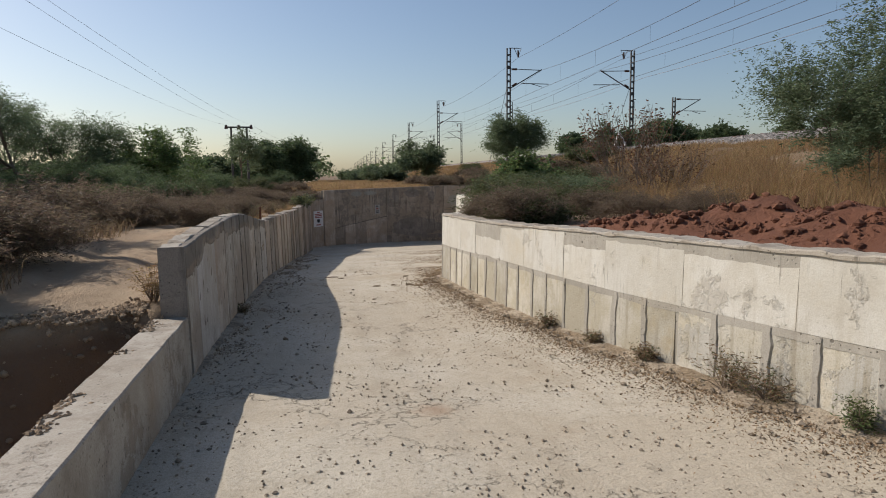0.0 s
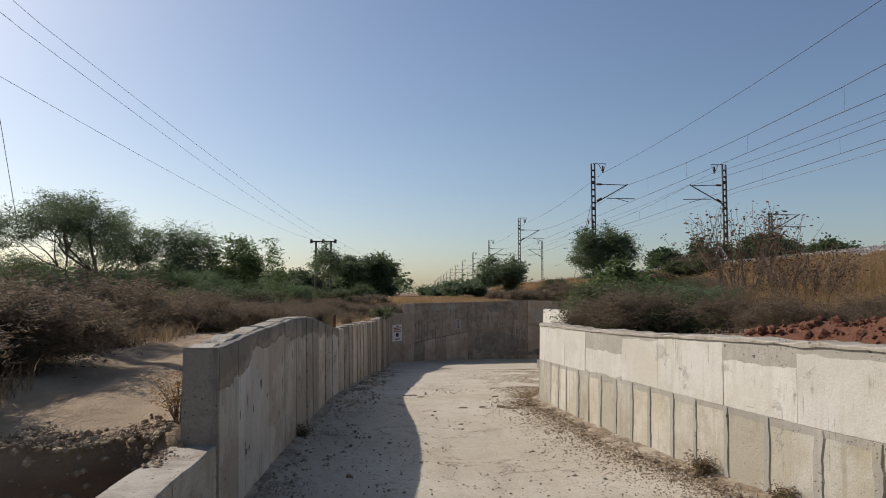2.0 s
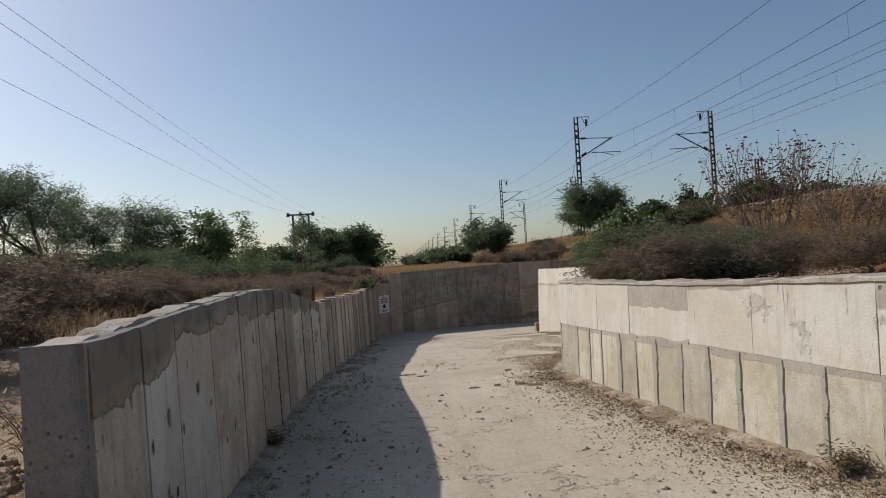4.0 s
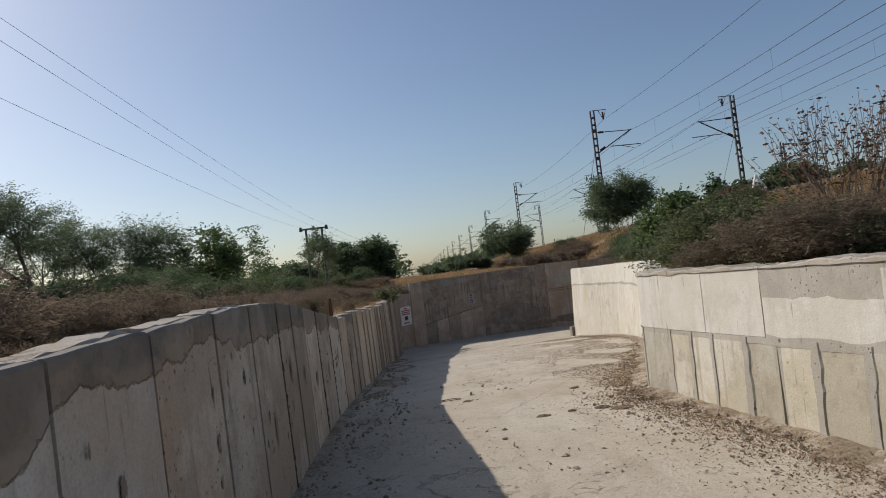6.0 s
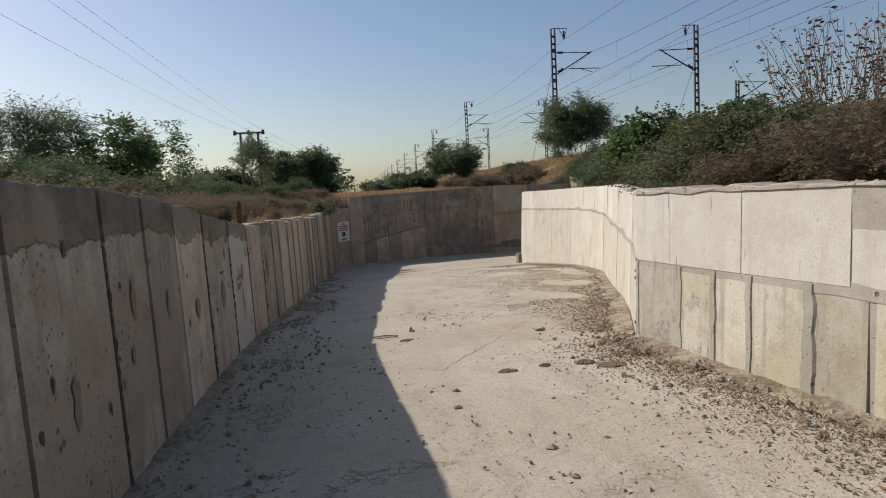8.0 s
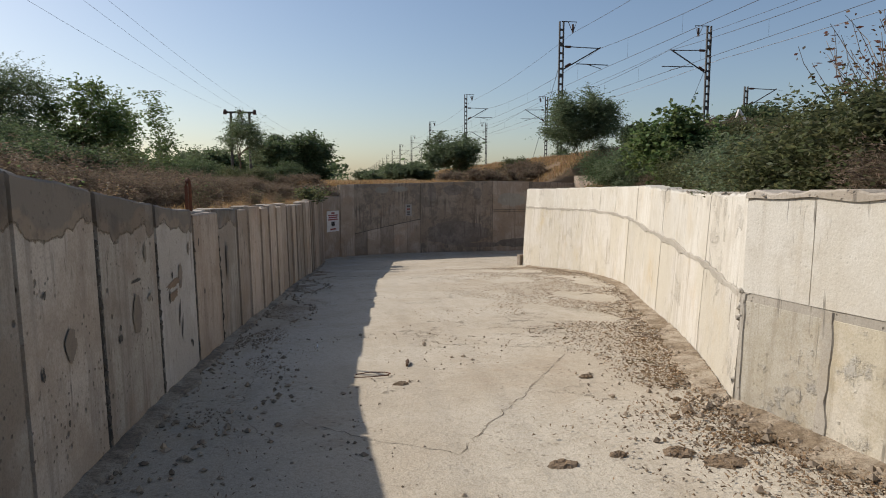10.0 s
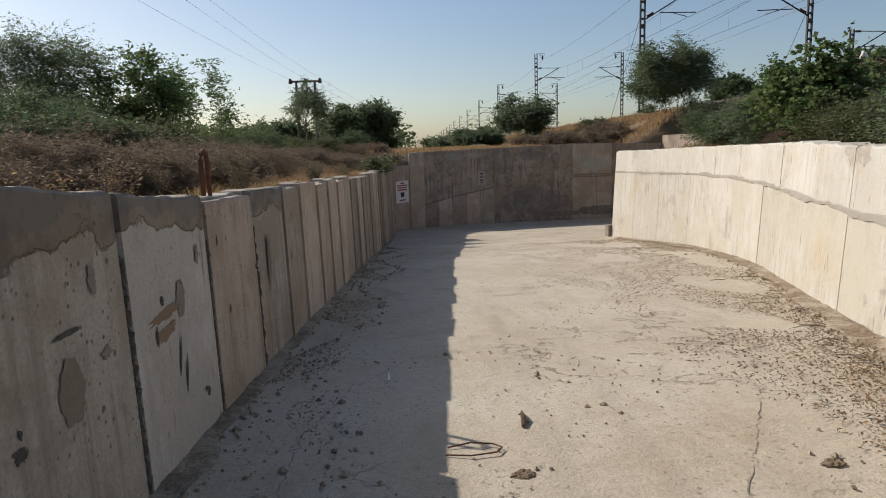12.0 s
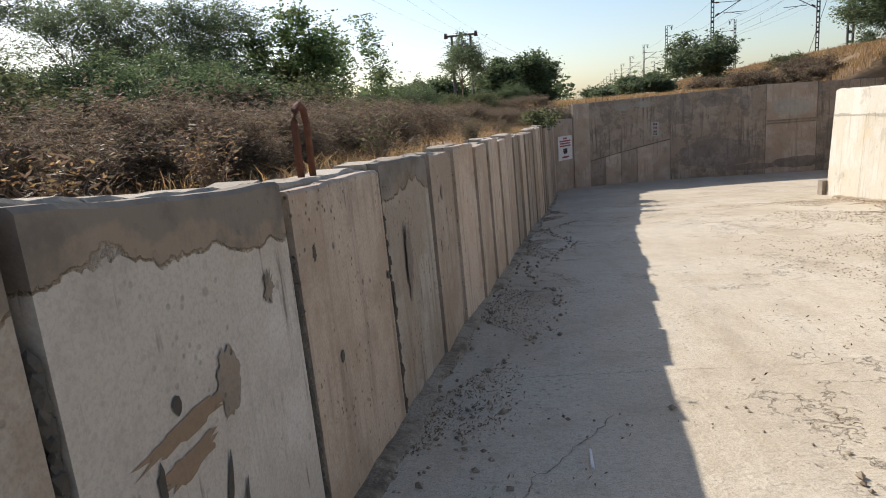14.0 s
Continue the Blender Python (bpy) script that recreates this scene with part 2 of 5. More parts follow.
M["ballast"] = plain("track_ballast", (0.3, 0.275, 0.25), (0.2, 0.18, 0.165), 0.95, 0, 3, 0.02, 0.3)
M["clod"] = plain("red_soil", (0.16, 0.068, 0.038), (0.10, 0.042, 0.025), 0.97, 0, 5, 0.03, 0.2)
M["brown_clod"] = plain("brown_soil", (0.27, 0.19, 0.12), (0.36, 0.27, 0.175), 0.97, 0, 5, 0.03, 0.4)
M["litter"] = plain("leaf_litter", (0.18, 0.115, 0.062), (0.29, 0.205, 0.12), 0.95, 0, 5, 0.004, 0.5)
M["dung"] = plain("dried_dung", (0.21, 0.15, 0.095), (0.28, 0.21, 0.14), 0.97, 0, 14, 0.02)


def soil(name, c, c2, pale, cover):
    k = Mat(name, 0.97)
    k.base(c).mix(k.ramp(k.noise(16, 8, 0.75), 0.42, 0.6), c2)
    k.mix(k.ramp(k.noise(2.4, 9, 0.75), cover, cover + 0.1), pale)
    k.mix(k.ramp(k.noise(60, 5, 0.7), 0.5, 0.62), c2, 0.6)
    k.relief(k.noise(22, 7, 0.7), 0.03)
    return k.done(1.0)


M["dirt"] = soil("trodden_soil", (0.33, 0.255, 0.17), (0.19, 0.14, 0.09), (0.46, 0.385, 0.285), 0.47)
M["mud"] = soil("dried_grey_mud", (0.30, 0.25, 0.185), (0.17, 0.14, 0.105), (0.43, 0.37, 0.28), 0.46)
M["paint"] = plain("white_painted_board", (0.72, 0.7, 0.68), (0.62, 0.58, 0.55), 0.6)
M["dull"] = plain("faded_paint", (0.42, 0.39, 0.35), (0.33, 0.3, 0.27), 0.8)
M["ink"] = plain("red_lettering", (0.32, 0.08, 0.07), (0.26, 0.07, 0.06), 0.7)
M["black"] = plain("black_lettering", (0.04, 0.035, 0.035), (0.06, 0.05, 0.05), 0.7)
M["acacia"] = leafy("feathery_grey_green_leaves", (0.16, 0.2, 0.105), (0.11, 0.145, 0.08))
M["broad"] = leafy("green_leaves", (0.15, 0.205, 0.07), (0.105, 0.15, 0.06))
M["bush"] = leafy("bush_leaves", (0.125, 0.14, 0.06), (0.085, 0.095, 0.045), 0.4)
M["dark"] = leafy("dark_green_leaves", (0.125, 0.165, 0.075), (0.09, 0.125, 0.06))
M["drybush"] = leafy("dry_bush_leaves", (0.215, 0.16, 0.11), (0.145, 0.113, 0.076), 0.4)
M["straw"] = leafy("dry_grass_blades", (0.37, 0.25, 0.12), (0.25, 0.16, 0.08), 0.35, 0.02)
M["pale"] = leafy("pale_grass_blades", (0.27, 0.195, 0.115), (0.18, 0.125, 0.075), 0.35, 0.02)
M["brownleaf"] = leafy("withered_leaves", (0.17, 0.085, 0.045), (0.1, 0.06, 0.035), 0.4)


# ---- building blocks ----
def part(name, bm, material, parent=None, label="", smooth=False):
    me = bpy.data.meshes.new(name)
    bm.to_mesh(me)
    bm.free()
    if smooth:
        me.polygons.foreach_set("use_smooth", [True] * len(me.polygons))
    me.materials.append(M[material])
    ob = new(name, me)
    ob.parent = parent
    if label:
        tagged(ob, label)
    return ob


def sheet(name, verts, faces, material, parent=None, smooth=False):
    me = bpy.data.meshes.new(name)
    me.from_pydata(verts, [], faces)
    if smooth:
        me.polygons.foreach_set("use_smooth", [True] * len(me.polygons))
    me.materials.append(M[material])
    ob = new(name, me)
    ob.parent = parent
    return ob


def thing(name, at, label, category, group="", kind="", rz=0):
    ob = new(name)
    ob.matrix_basis = pose(*at, 0, 0, rz)
    return tagged(ob, label, category, group, kind)


def box(bm, x0, x1, y0, y1, z0, z1, m=None):
    vs = [bm.verts.new((x, y, z)) for z in (z0, z1) for y in (y0, y1) for x in (x0, x1)]
    for f in ((0, 2, 3, 1), (4, 5, 7, 6), (0, 1, 5, 4), (2, 6, 7, 3), (0, 4, 6, 2), (1, 3, 7, 5)):
        bm.faces.new([vs[i] for i in f])
    if m is not None:
        bmesh.ops.transform(bm, matrix=m, verts=vs)
    return vs


def tube(bm, pts, radii, sides=6, caps=True):
    rings = []
    for i, p in enumerate(pts):
        a, b = pts[max(i - 1, 0)], pts[min(i + 1, len(pts) - 1)]
        d = (Vector(b) - Vector(a)).normalized()
        u = d.cross(Vector((0, 0, 1)) if abs(d.z) < 0.9 else Vector((1, 0, 0))).normalized()
        w = d.cross(u)
        r = radii[i] if isinstance(radii, (list, tuple)) else radii
        rings.append([bm.verts.new(Vector(p) + r * (math.cos(2 * math.pi * j / sides) * u + math.sin(2 * math.pi * j / sides) * w)) for j in range(sides)])
    for a, b in zip(rings, rings[1:]):
        for j in range(sides):
            bm.faces.new((a[j], a[(j + 1) % sides], b[(j + 1) % sides], b[j]))
    if caps:
        bm.faces.new(rings[0][::-1])
        bm.faces.new(rings[-1])


def sag(a, b, drop, n=24):
    a, b = Vector(a), Vector(b)
    return [a.lerp(b, i / n) - Vector((0, 0, 4 * drop * (i / n) * (1 - i / n))) for i in range(n + 1)]


def lump(bm, c, r, rng, flat=0.7):
    """A rough stone or clod."""
    out = bmesh.ops.create_icosphere(bm, subdivisions=1, radius=1)["verts"]
    s = [r * rng.uniform(0.7, 1.25) for _ in range(3)]
    for v in out:
        k = rng.uniform(0.75, 1.15)
        v.co = Vector((c[0] + v.co.x * s[0] * k, c[1] + v.co.y * s[1] * k, c[2] + v.co.z * s[2] * k * flat))


class Path:
    """A smooth line in plan, by distance s from its start; normal() points to its right."""

    def __init__(self, pts, step=0.1):
        p = np.array(pts, float)
        d = np.r_[0, np.cumsum(np.hypot(*np.diff(p, axis=0).T))]
        n = max(int(d[-1] / step), 2)
        s = np.linspace(0, d[-1], n + 1)
        q = np.c_[np.interp(s, d, p[:, 0]), np.interp(s, d, p[:, 1])]
        w = min(int(1.2 / step), n // 3)
        if len(pts) > 2 and w > 0:
            e = np.r_[2 * q[0] - q[w:0:-1], q, 2 * q[-1] - q[-2:-w - 2:-1]]
            ker = np.ones(2 * w + 1) / (2 * w + 1)
            q = np.c_[np.convolve(e[:, 0], ker, "valid"), np.convolve(e[:, 1], ker, "valid")]
        self.q, self.s = q, np.r_[0, np.cumsum(np.hypot(*np.diff(q, axis=0).T))]
        self.length = self.s[-1]
        g = np.gradient(q, axis=0)
        g /= np.linalg.norm(g, axis=1)[:, None]
        self.nrm = np.c_[g[:, 1], -g[:, 0]]

    def at(self, s, off=0.0):
        x, y = np.interp(s, self.s, self.q[:, 0]), np.interp(s, self.s, self.q[:, 1])
        nx, ny = np.interp(s, self.s, self.nrm[:, 0]), np.interp(s, self.s, self.nrm[:, 1])
        return x + nx * off, y + ny * off

    def s_of_y(self, y):
        return float(np.interp(y, self.q[:, 1], self.s))


def block(path, s0, s1, n0, n1, zb, zt, batter=0.0, step=0.25, bevel=0.0, rough=0.0, seed=0, skew=0.0):
    """A length of wall along a path, from offset n0 to n1, from zb to zt, which follow the path. batter: how far the n1 face leans out at the foot, per metre. skew: how far its far end stands prouder than its near end."""
    bm = bmesh.new()
    lay = bm.loops.layers.uv.new("UVMap")
    n = max(int(round((s1 - s0) / step)), 1)
    rows = []
    for i in range(n + 1):
        s = s0 + (s1 - s0) * i / n
        b, t = zb(s), zt(s)
        if rough:
            t += rough * (noise.noise((s * 2.3, seed * 7.7, 0)) + 0.6 * noise.noise((s * 9.1, seed * 3.1, 5)))
        k = bevel
        f = n1 + skew * (i / n - 0.5)
        prof = [(f + batter * (t - b), b), (f + batter * k, t - k), (f - math.copysign(k, n1 - n0), t), (n0, t), (n0, b)]
        ring = []
        for off, z in prof:
            x, y = path.at(s, off)
            v = bm.verts.new((x, y, z))
            ring.append((v, (s, z - t)))
        rows.append(ring)
    for r0, r1 in zip(rows, rows[1:]):
        for j in range(5):
            q = [r0[j], r1[j], r1[(j + 1) % 5], r0[(j + 1) % 5]]
            f = bm.faces.new([v for v, _ in q])
            for lp, (_, uv) in zip(f.loops, q):
                lp[lay].uv = uv
    for ring in (rows[0], rows[-1][::-1]):
        f = bm.faces.new([v for v, _ in ring])
        for lp, (_, uv) in zip(f.loops, ring):
            lp[lay].uv = uv
    bmesh.ops.recalc_face_normals(bm, faces=bm.faces)
    return bm


# ---- plan ----
LEFT = Path([(-1.1, -25), (-1.08, 0), (-1.06, 4), (-0.99, 8), (-0.78, 12), (-0.53, 16), (-0.25, 20), (0.2, 25), (0.5, 29), (0.85, 33), (1.27, 38), (1.68, 43.2)])
RIGHT = Path([(9.5, -25), (5.1, -2), (4.5, 2), (4.15, 4), (3.85, 6), (3.62, 8), (3.5, 10), (3.45, 12), (3.46, 14.2)])
RIGHT2 = Path([(3.5, 14.2), (4.59, 16.4), (6.45, 20.8), (7.6, 23.4), (8.75, 28), (9.15, 34.3)])
FAR = Path([(2.6, 44.5), (4.6, 45.3), (7.2, 45.65), (13.4, 45.6), (16.4, 45.55)])
CORNER = Path([(1.68, 43.2), (2.65, 44.6)])
FLOOR_Y = (-60, -20, 0, 5.4, 7.8, 11.2, 14, 16, 17.3, 24.6, 26, 33.6, 42, 60)
FLOOR_Z = (0.9, 0.45, -0.38, -0.6, -0.73, -0.85, -0.95, -1.06, -1.19, -1.77, -1.88, -2.63, -3.3, -3.6)
fy = np.arange(-60, 60, 0.25)
fzs = np.convolve(np.pad(np.interp(fy, FLOOR_Y, FLOOR_Z), 6, "edge"), np.ones(13) / 13, "valid")


def floor_z(y):
    return float(np.interp(y, fy, fzs))


def left_top(y):
    return float(np.interp(y, (7, 9.5, 11.0, 11.9, 13.2, 14.4, 15.6, 16.4, 17.8, 20, 22, 27, 29, 33, 38, 44), (0.69, 0.74, 0.765, 0.75, 0.66, 0.54, 0.41, 0.34, 0.29, 0.20, 0.15, 0.03, -0.05, -0.08, -0.14, -0.2)))


def right_top(y):
    return float(np.interp(y, (-20, 0, 3.8, 6.8, 8.2, 10, 13.5, 14.2), (1.4, 0.82, 0.75, 0.69, 0.65, 0.58, 0.51, 0.5)))


def right2_top(y):
    return float(np.interp(y, (14.2, 17, 21.5, 26, 34.3), (0.5, 0.46, 0.5, 0.44, 0.28)))


def left_x(y):
    return float(np.interp(y, LEFT.q[:, 1], LEFT.q[:, 0]))


def right_x(y):
    if y <= 14.2:
        return float(np.interp(y, RIGHT.q[:, 1], RIGHT.q[:, 0]))
    return float(np.interp(y, RIGHT2.q[:, 1], RIGHT2.q[:, 0]))


RAIL = Vector((0.0805, 0.9968, 0))
RAIL_N = Vector((0.9968, -0.0805, 0))


def rail_at(u, along, z=0.0):
    p = RAIL_N * u + RAIL * along
    return Vector((p.x, p.y, z))


def smooth01(a, b, v):
    v = min(max((v - a) / (b - a), 0), 1)
    return v * v * (3 - 2 * v)


def terrain(x, y):
    """Height of the ground outside the cutting."""
    u = x * RAIL_N.x + y * RAIL_N.y
    nz = noise.noise((x * 0.35, y * 0.35, 3)) * 0.10 + noise.noise((x * 1.3, y * 1.3, 8)) * 0.05
    lx = left_x(min(max(y, -25), 43))
    if x < lx + 1 and y < 46:
        near = float(np.interp(y, (5, 7, 9, 12, 14.4, 16.5, 18), (-0.15, 0.0, 0.18, 0.36, 0.40, 0.24, left_top(18) - 0.1))) if y < 18 else left_top(y) - 0.10
        z = near + (0.2 - near) * smooth01(0.3, 5, lx - x) + nz * smooth01(0.2, 1.5, lx - x)
        c = lx - 0.95
        z -= (0.06 * math.exp(-((x - c) / 0.22) ** 2) + 0.06 * math.exp(-((x - c + 0.95) / 0.22) ** 2)) * smooth01(40, 30, y)
        rim = 7.0 + 0.5 * noise.noise((x * 0.8, 2, 2)) + 0.35 * noise.noise((x * 2.1, 4, 2)) + 0.18 * (x + 1.3)
        west = -8.5 + 0.4 * noise.noise((y * 0.7, 9, 1))
        pit = smooth01(0, 0.32, rim - y) * smooth01(0, 0.8, x - west) * smooth01(-14, -12, y)
        return z - pit * (2.7 + 0.25 * noise.noise((x * 1.7, y * 1.7, 1)) + 0.12 * noise.noise((x * 5, y * 5, 1)))
    edge = right_x(y) + 0.3 if y < 34.3 else 8.0
    d = x - edge
    lo = right_top(y) - 0.12 if y <= 14.2 else (right2_top(y) - 0.1 if y < 34.3 else 0.42)
    toe = max(edge * RAIL_N.x + y * RAIL_N.y + 2.0, 5.5)
    if 34.3 <= y <= 46:
        toe = max(toe, 16.5 * RAIL_N.x + y * RAIL_N.y)
    z = lo + (2.35 - lo) * smooth01(toe, max(15.6, toe + 2.5), u)
    if y > 46:
        z = 0.3 + 2.05 * smooth01(9.5, 15.6, u)
    z -= 2.4 * smooth01(33, 40, u)
    if y < 14:
        berm = smooth01(0.1, 1.0, d) * (1 - smooth01(1.8, 3.6, d)) * smooth01(9.8, 7.2, y)
        z += berm * (0.33 + 0.35 * noise.noise((x * 1.1, y * 1.1, 4)) + 0.16 * noise.noise((x * 3.3, y * 3.3, 4)))
    return z + nz * (1 if abs(d) > 0.5 else 0.3)


# ---- ground, one sheet with the cutting let into it ----
def build_ground():
    ys = list(np.r_[-1800, -600, -200, -80, np.arange(-40, -14, 2.0), np.arange(-14, 34.0, 0.25), 34.1, 34.25, 34.45, np.arange(34.7, 45.2, 0.5), 45.5, 45.72, 45.88, np.arange(46.2, 80, 1.0), np.arange(82, 130, 4), 150, 200, 300, 500, 900, 1800])
    dl = list(np.r_[1800, 700, 300, 140, 80, 55, 40, 30, 25, np.arange(22, 12, -1.0), np.arange(12, 0.01, -0.25), 0])
    dr = list(np.r_[0, np.arange(0.25, 8, 0.25), np.arange(8, 34, 0.8), 36, 40, 50, 70, 100, 160, 300, 700, 1800])
    verts, faces = [], []
    for y in ys:
        yc = min(max(y, -25), 43.1)
        lx = left_x(yc)
        if y < -30 or y > 45.95:
            rx = 9.0 if y < 0 else 16.2
        else:
            rx = right_x(min(max(y, -25), 34.2)) if y < 34.4 else 16.2
        if y > 43.1:
            lx = 1.68 + (min(y, 44.6) - 43.2) * 0.68
        row = [(lx - 0.24 - d, y) for d in dl] + [(lx - 0.06 + (rx - lx + 0.12) * q / 19, y) for q in range(20)] + [(rx + 0.24 + d, y) for d in dr]
        for i, (x, yy) in enumerate(row):
            inner = len(dl) <= i < len(dl) + 20
            if inner and -30 <= y <= 45.75:
                z = floor_z(y) - 0.5
            elif y < -30 and -12 < x < 12:
                z = floor_z(y) - 0.02
            else:
                z = terrain(x, yy)
            verts.append((x, yy, z))
    n = len(dl) + 20 + len(dr)
    for j in range(len(ys) - 1):
        for i in range(n - 1):
            a = j * n + i
            faces.append((a, a + 1, a + n + 1, a + n))
    ob = sheet("ground", verts, faces, "earth", None, True)
    tagged(ob, "bare sandy earth with ruts, an excavated pit and a slope", "ground", kind="structure")


build_ground()


def build_road():
    verts, faces = [], []
    ys = list(np.arange(-30, 34.2, 0.2)) + list(np.arange(34.2, 46.2, 0.25))
    cols = 60
    for y in ys:
        x0 = left_x(min(max(y, -25), 43.1)) - 0.1 if y < 43.2 else 1.55
        x1 = right_x(max(y, -25)) + 0.15 if y < 34.2 else 16.2
        for i in range(cols + 1):
            x = x0 + (x1 - x0) * i / cols
            z = floor_z(y) + 0.012 * noise.noise((x * 0.7, y * 0.5, 1)) + 0.006 * noise.noise((x * 3, y * 3, 1))
            verts.append((x, y, z))
    n = cols + 1
    for j in range(len(ys) - 1):
        for i in range(cols):
            a = j * n + i
            faces.append((a, a + 1, a + n + 1, a + n))
    tagged(sheet("road", verts, faces, "road", None, True), "dusty pale concrete ramp road descending into the cutting", "road", kind="structure")


build_road()


# ---- walls ----
def build_left_wall():
    s_end, s_step = LEFT.length, LEFT.s_of_y(7.05)
    fl = lambda s: floor_z(LEFT.at(s)[1]) - 0.4
    top = lambda s: left_top(LEFT.at(s)[1])
    low = lambda s: float(np.interp(LEFT.at(s)[1], (-25, 0, 3, 7), (1.1, 0.16, 0.06, -0.04)))
    core = part("wall_left", block(LEFT, s_step + 0.004, s_end, -0.24, -0.06, fl, lambda s: top(s) - 0.06, 0.02), "joint")
    tagged(core, "stained grey concrete retaining wall cast in upright panels", "wall", kind="structure")
    rng = random.Random(4)
    joints = [7.05, 7.7, 8.3, 9.13, 10.07, 10.95, 11.95, 12.65, 13.35, 14.28, 15.45, 16.65, 17.88, 19.1]
    y = 19.1
    while y < 42.4:
        y += rng.uniform(0.95, 1.3)
        joints.append(min(y, 43.15))
    joints[-1] = 43.19
    for i, (a, b) in enumerate(zip(joints, joints[1:])):
        s0, s1 = LEFT.s_of_y(a), LEFT.s_of_y(b)
        gap = 0.026 if 14 < a < 19 else rng.uniform(0.012, 0.024)
        out = rng.uniform(-0.003, 0.003) if a < 17 else rng.uniform(-0.018, 0.018)
        lean = rng.uniform(-0.008, 0.008) if a < 17 else rng.uniform(-0.045, 0.02)
        up = rng.uniform(-0.006, 0.006) if a < 16.6 else rng.uniform(-0.035, 0.03)
        mat = "left_white" if i in (1, 2, 10) else ("left_plaster" if a < 16.6 or i == 12 else "left")
        part("panel", block(LEFT, s0 + gap, s1 - gap, -0.08, out, fl, lambda s: top(s) + up - 0.004, 0.02, 0.12, 0.014, 0.016, i, lean), mat, core)
        part("wall_top", block(LEFT, s0 + 0.001, s1 - 0.001, -0.262, -0.075, lambda s: top(s) - 0.08, lambda s: top(s) + up + 0.002, 0, 0.08, 0.012, 0.035, i + 0.5), "cap", core)
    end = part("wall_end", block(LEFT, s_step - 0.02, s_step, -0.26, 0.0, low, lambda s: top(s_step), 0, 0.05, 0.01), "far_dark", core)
    ledge = part("parapet", block(LEFT, 0, s_step - 0.021, -0.33, 0.0, fl, lambda s: low(s), 0.02, 0.2, 0.012, 0.01, 3), "cap", core)
    cp = part("corner_panel", block(CORNER, 0.0, CORNER.length, -0.26, 0.0, lambda s: -3.8, lambda s: -0.2, 0, 0.3, 0.01), "left", core)


build_left_wall()


def rib(path, s, half, zb, zt, seed):
    """An uneven upright strip of mortar smeared over a joint."""
    bm = bmesh.new()
    lay = bm.loops.layers.uv.new("UVMap")
    b, t = zb(s), zt(s)
    rows = []
    for i in range(13):
        z = b + (t - b) * i / 12
        w0, w1 = [half * (1 + 0.7 * noise.noise((z * 5, seed * 3.1, k)) + 0.4 * noise.noise((z * 14, seed * 1.7, k))) for k in (2, 5)]
        lean = 0.02 * (t - z)
        rows.append([bm.verts.new((*path.at(min(max(s + d, 0), path.length), off - lean), z)) for d, off in ((-w0, -0.004), (-w0 * 0.7, -0.021), (w1 * 0.7, -0.021), (w1, -0.004))])
    for p, q in zip(rows, rows[1:]):
        for j in range(3):
            f = bm.faces.new((p[j], p[j + 1], q[j + 1], q[j]))
            for lp in f.loops:
                lp[lay].uv = (s, lp.vert.co.z - t)
    bm.faces.new(rows[-1])
    bm.faces.new(rows[0][::-1])
    bmesh.ops.recalc_face_normals(bm, faces=bm.faces)
    return bm


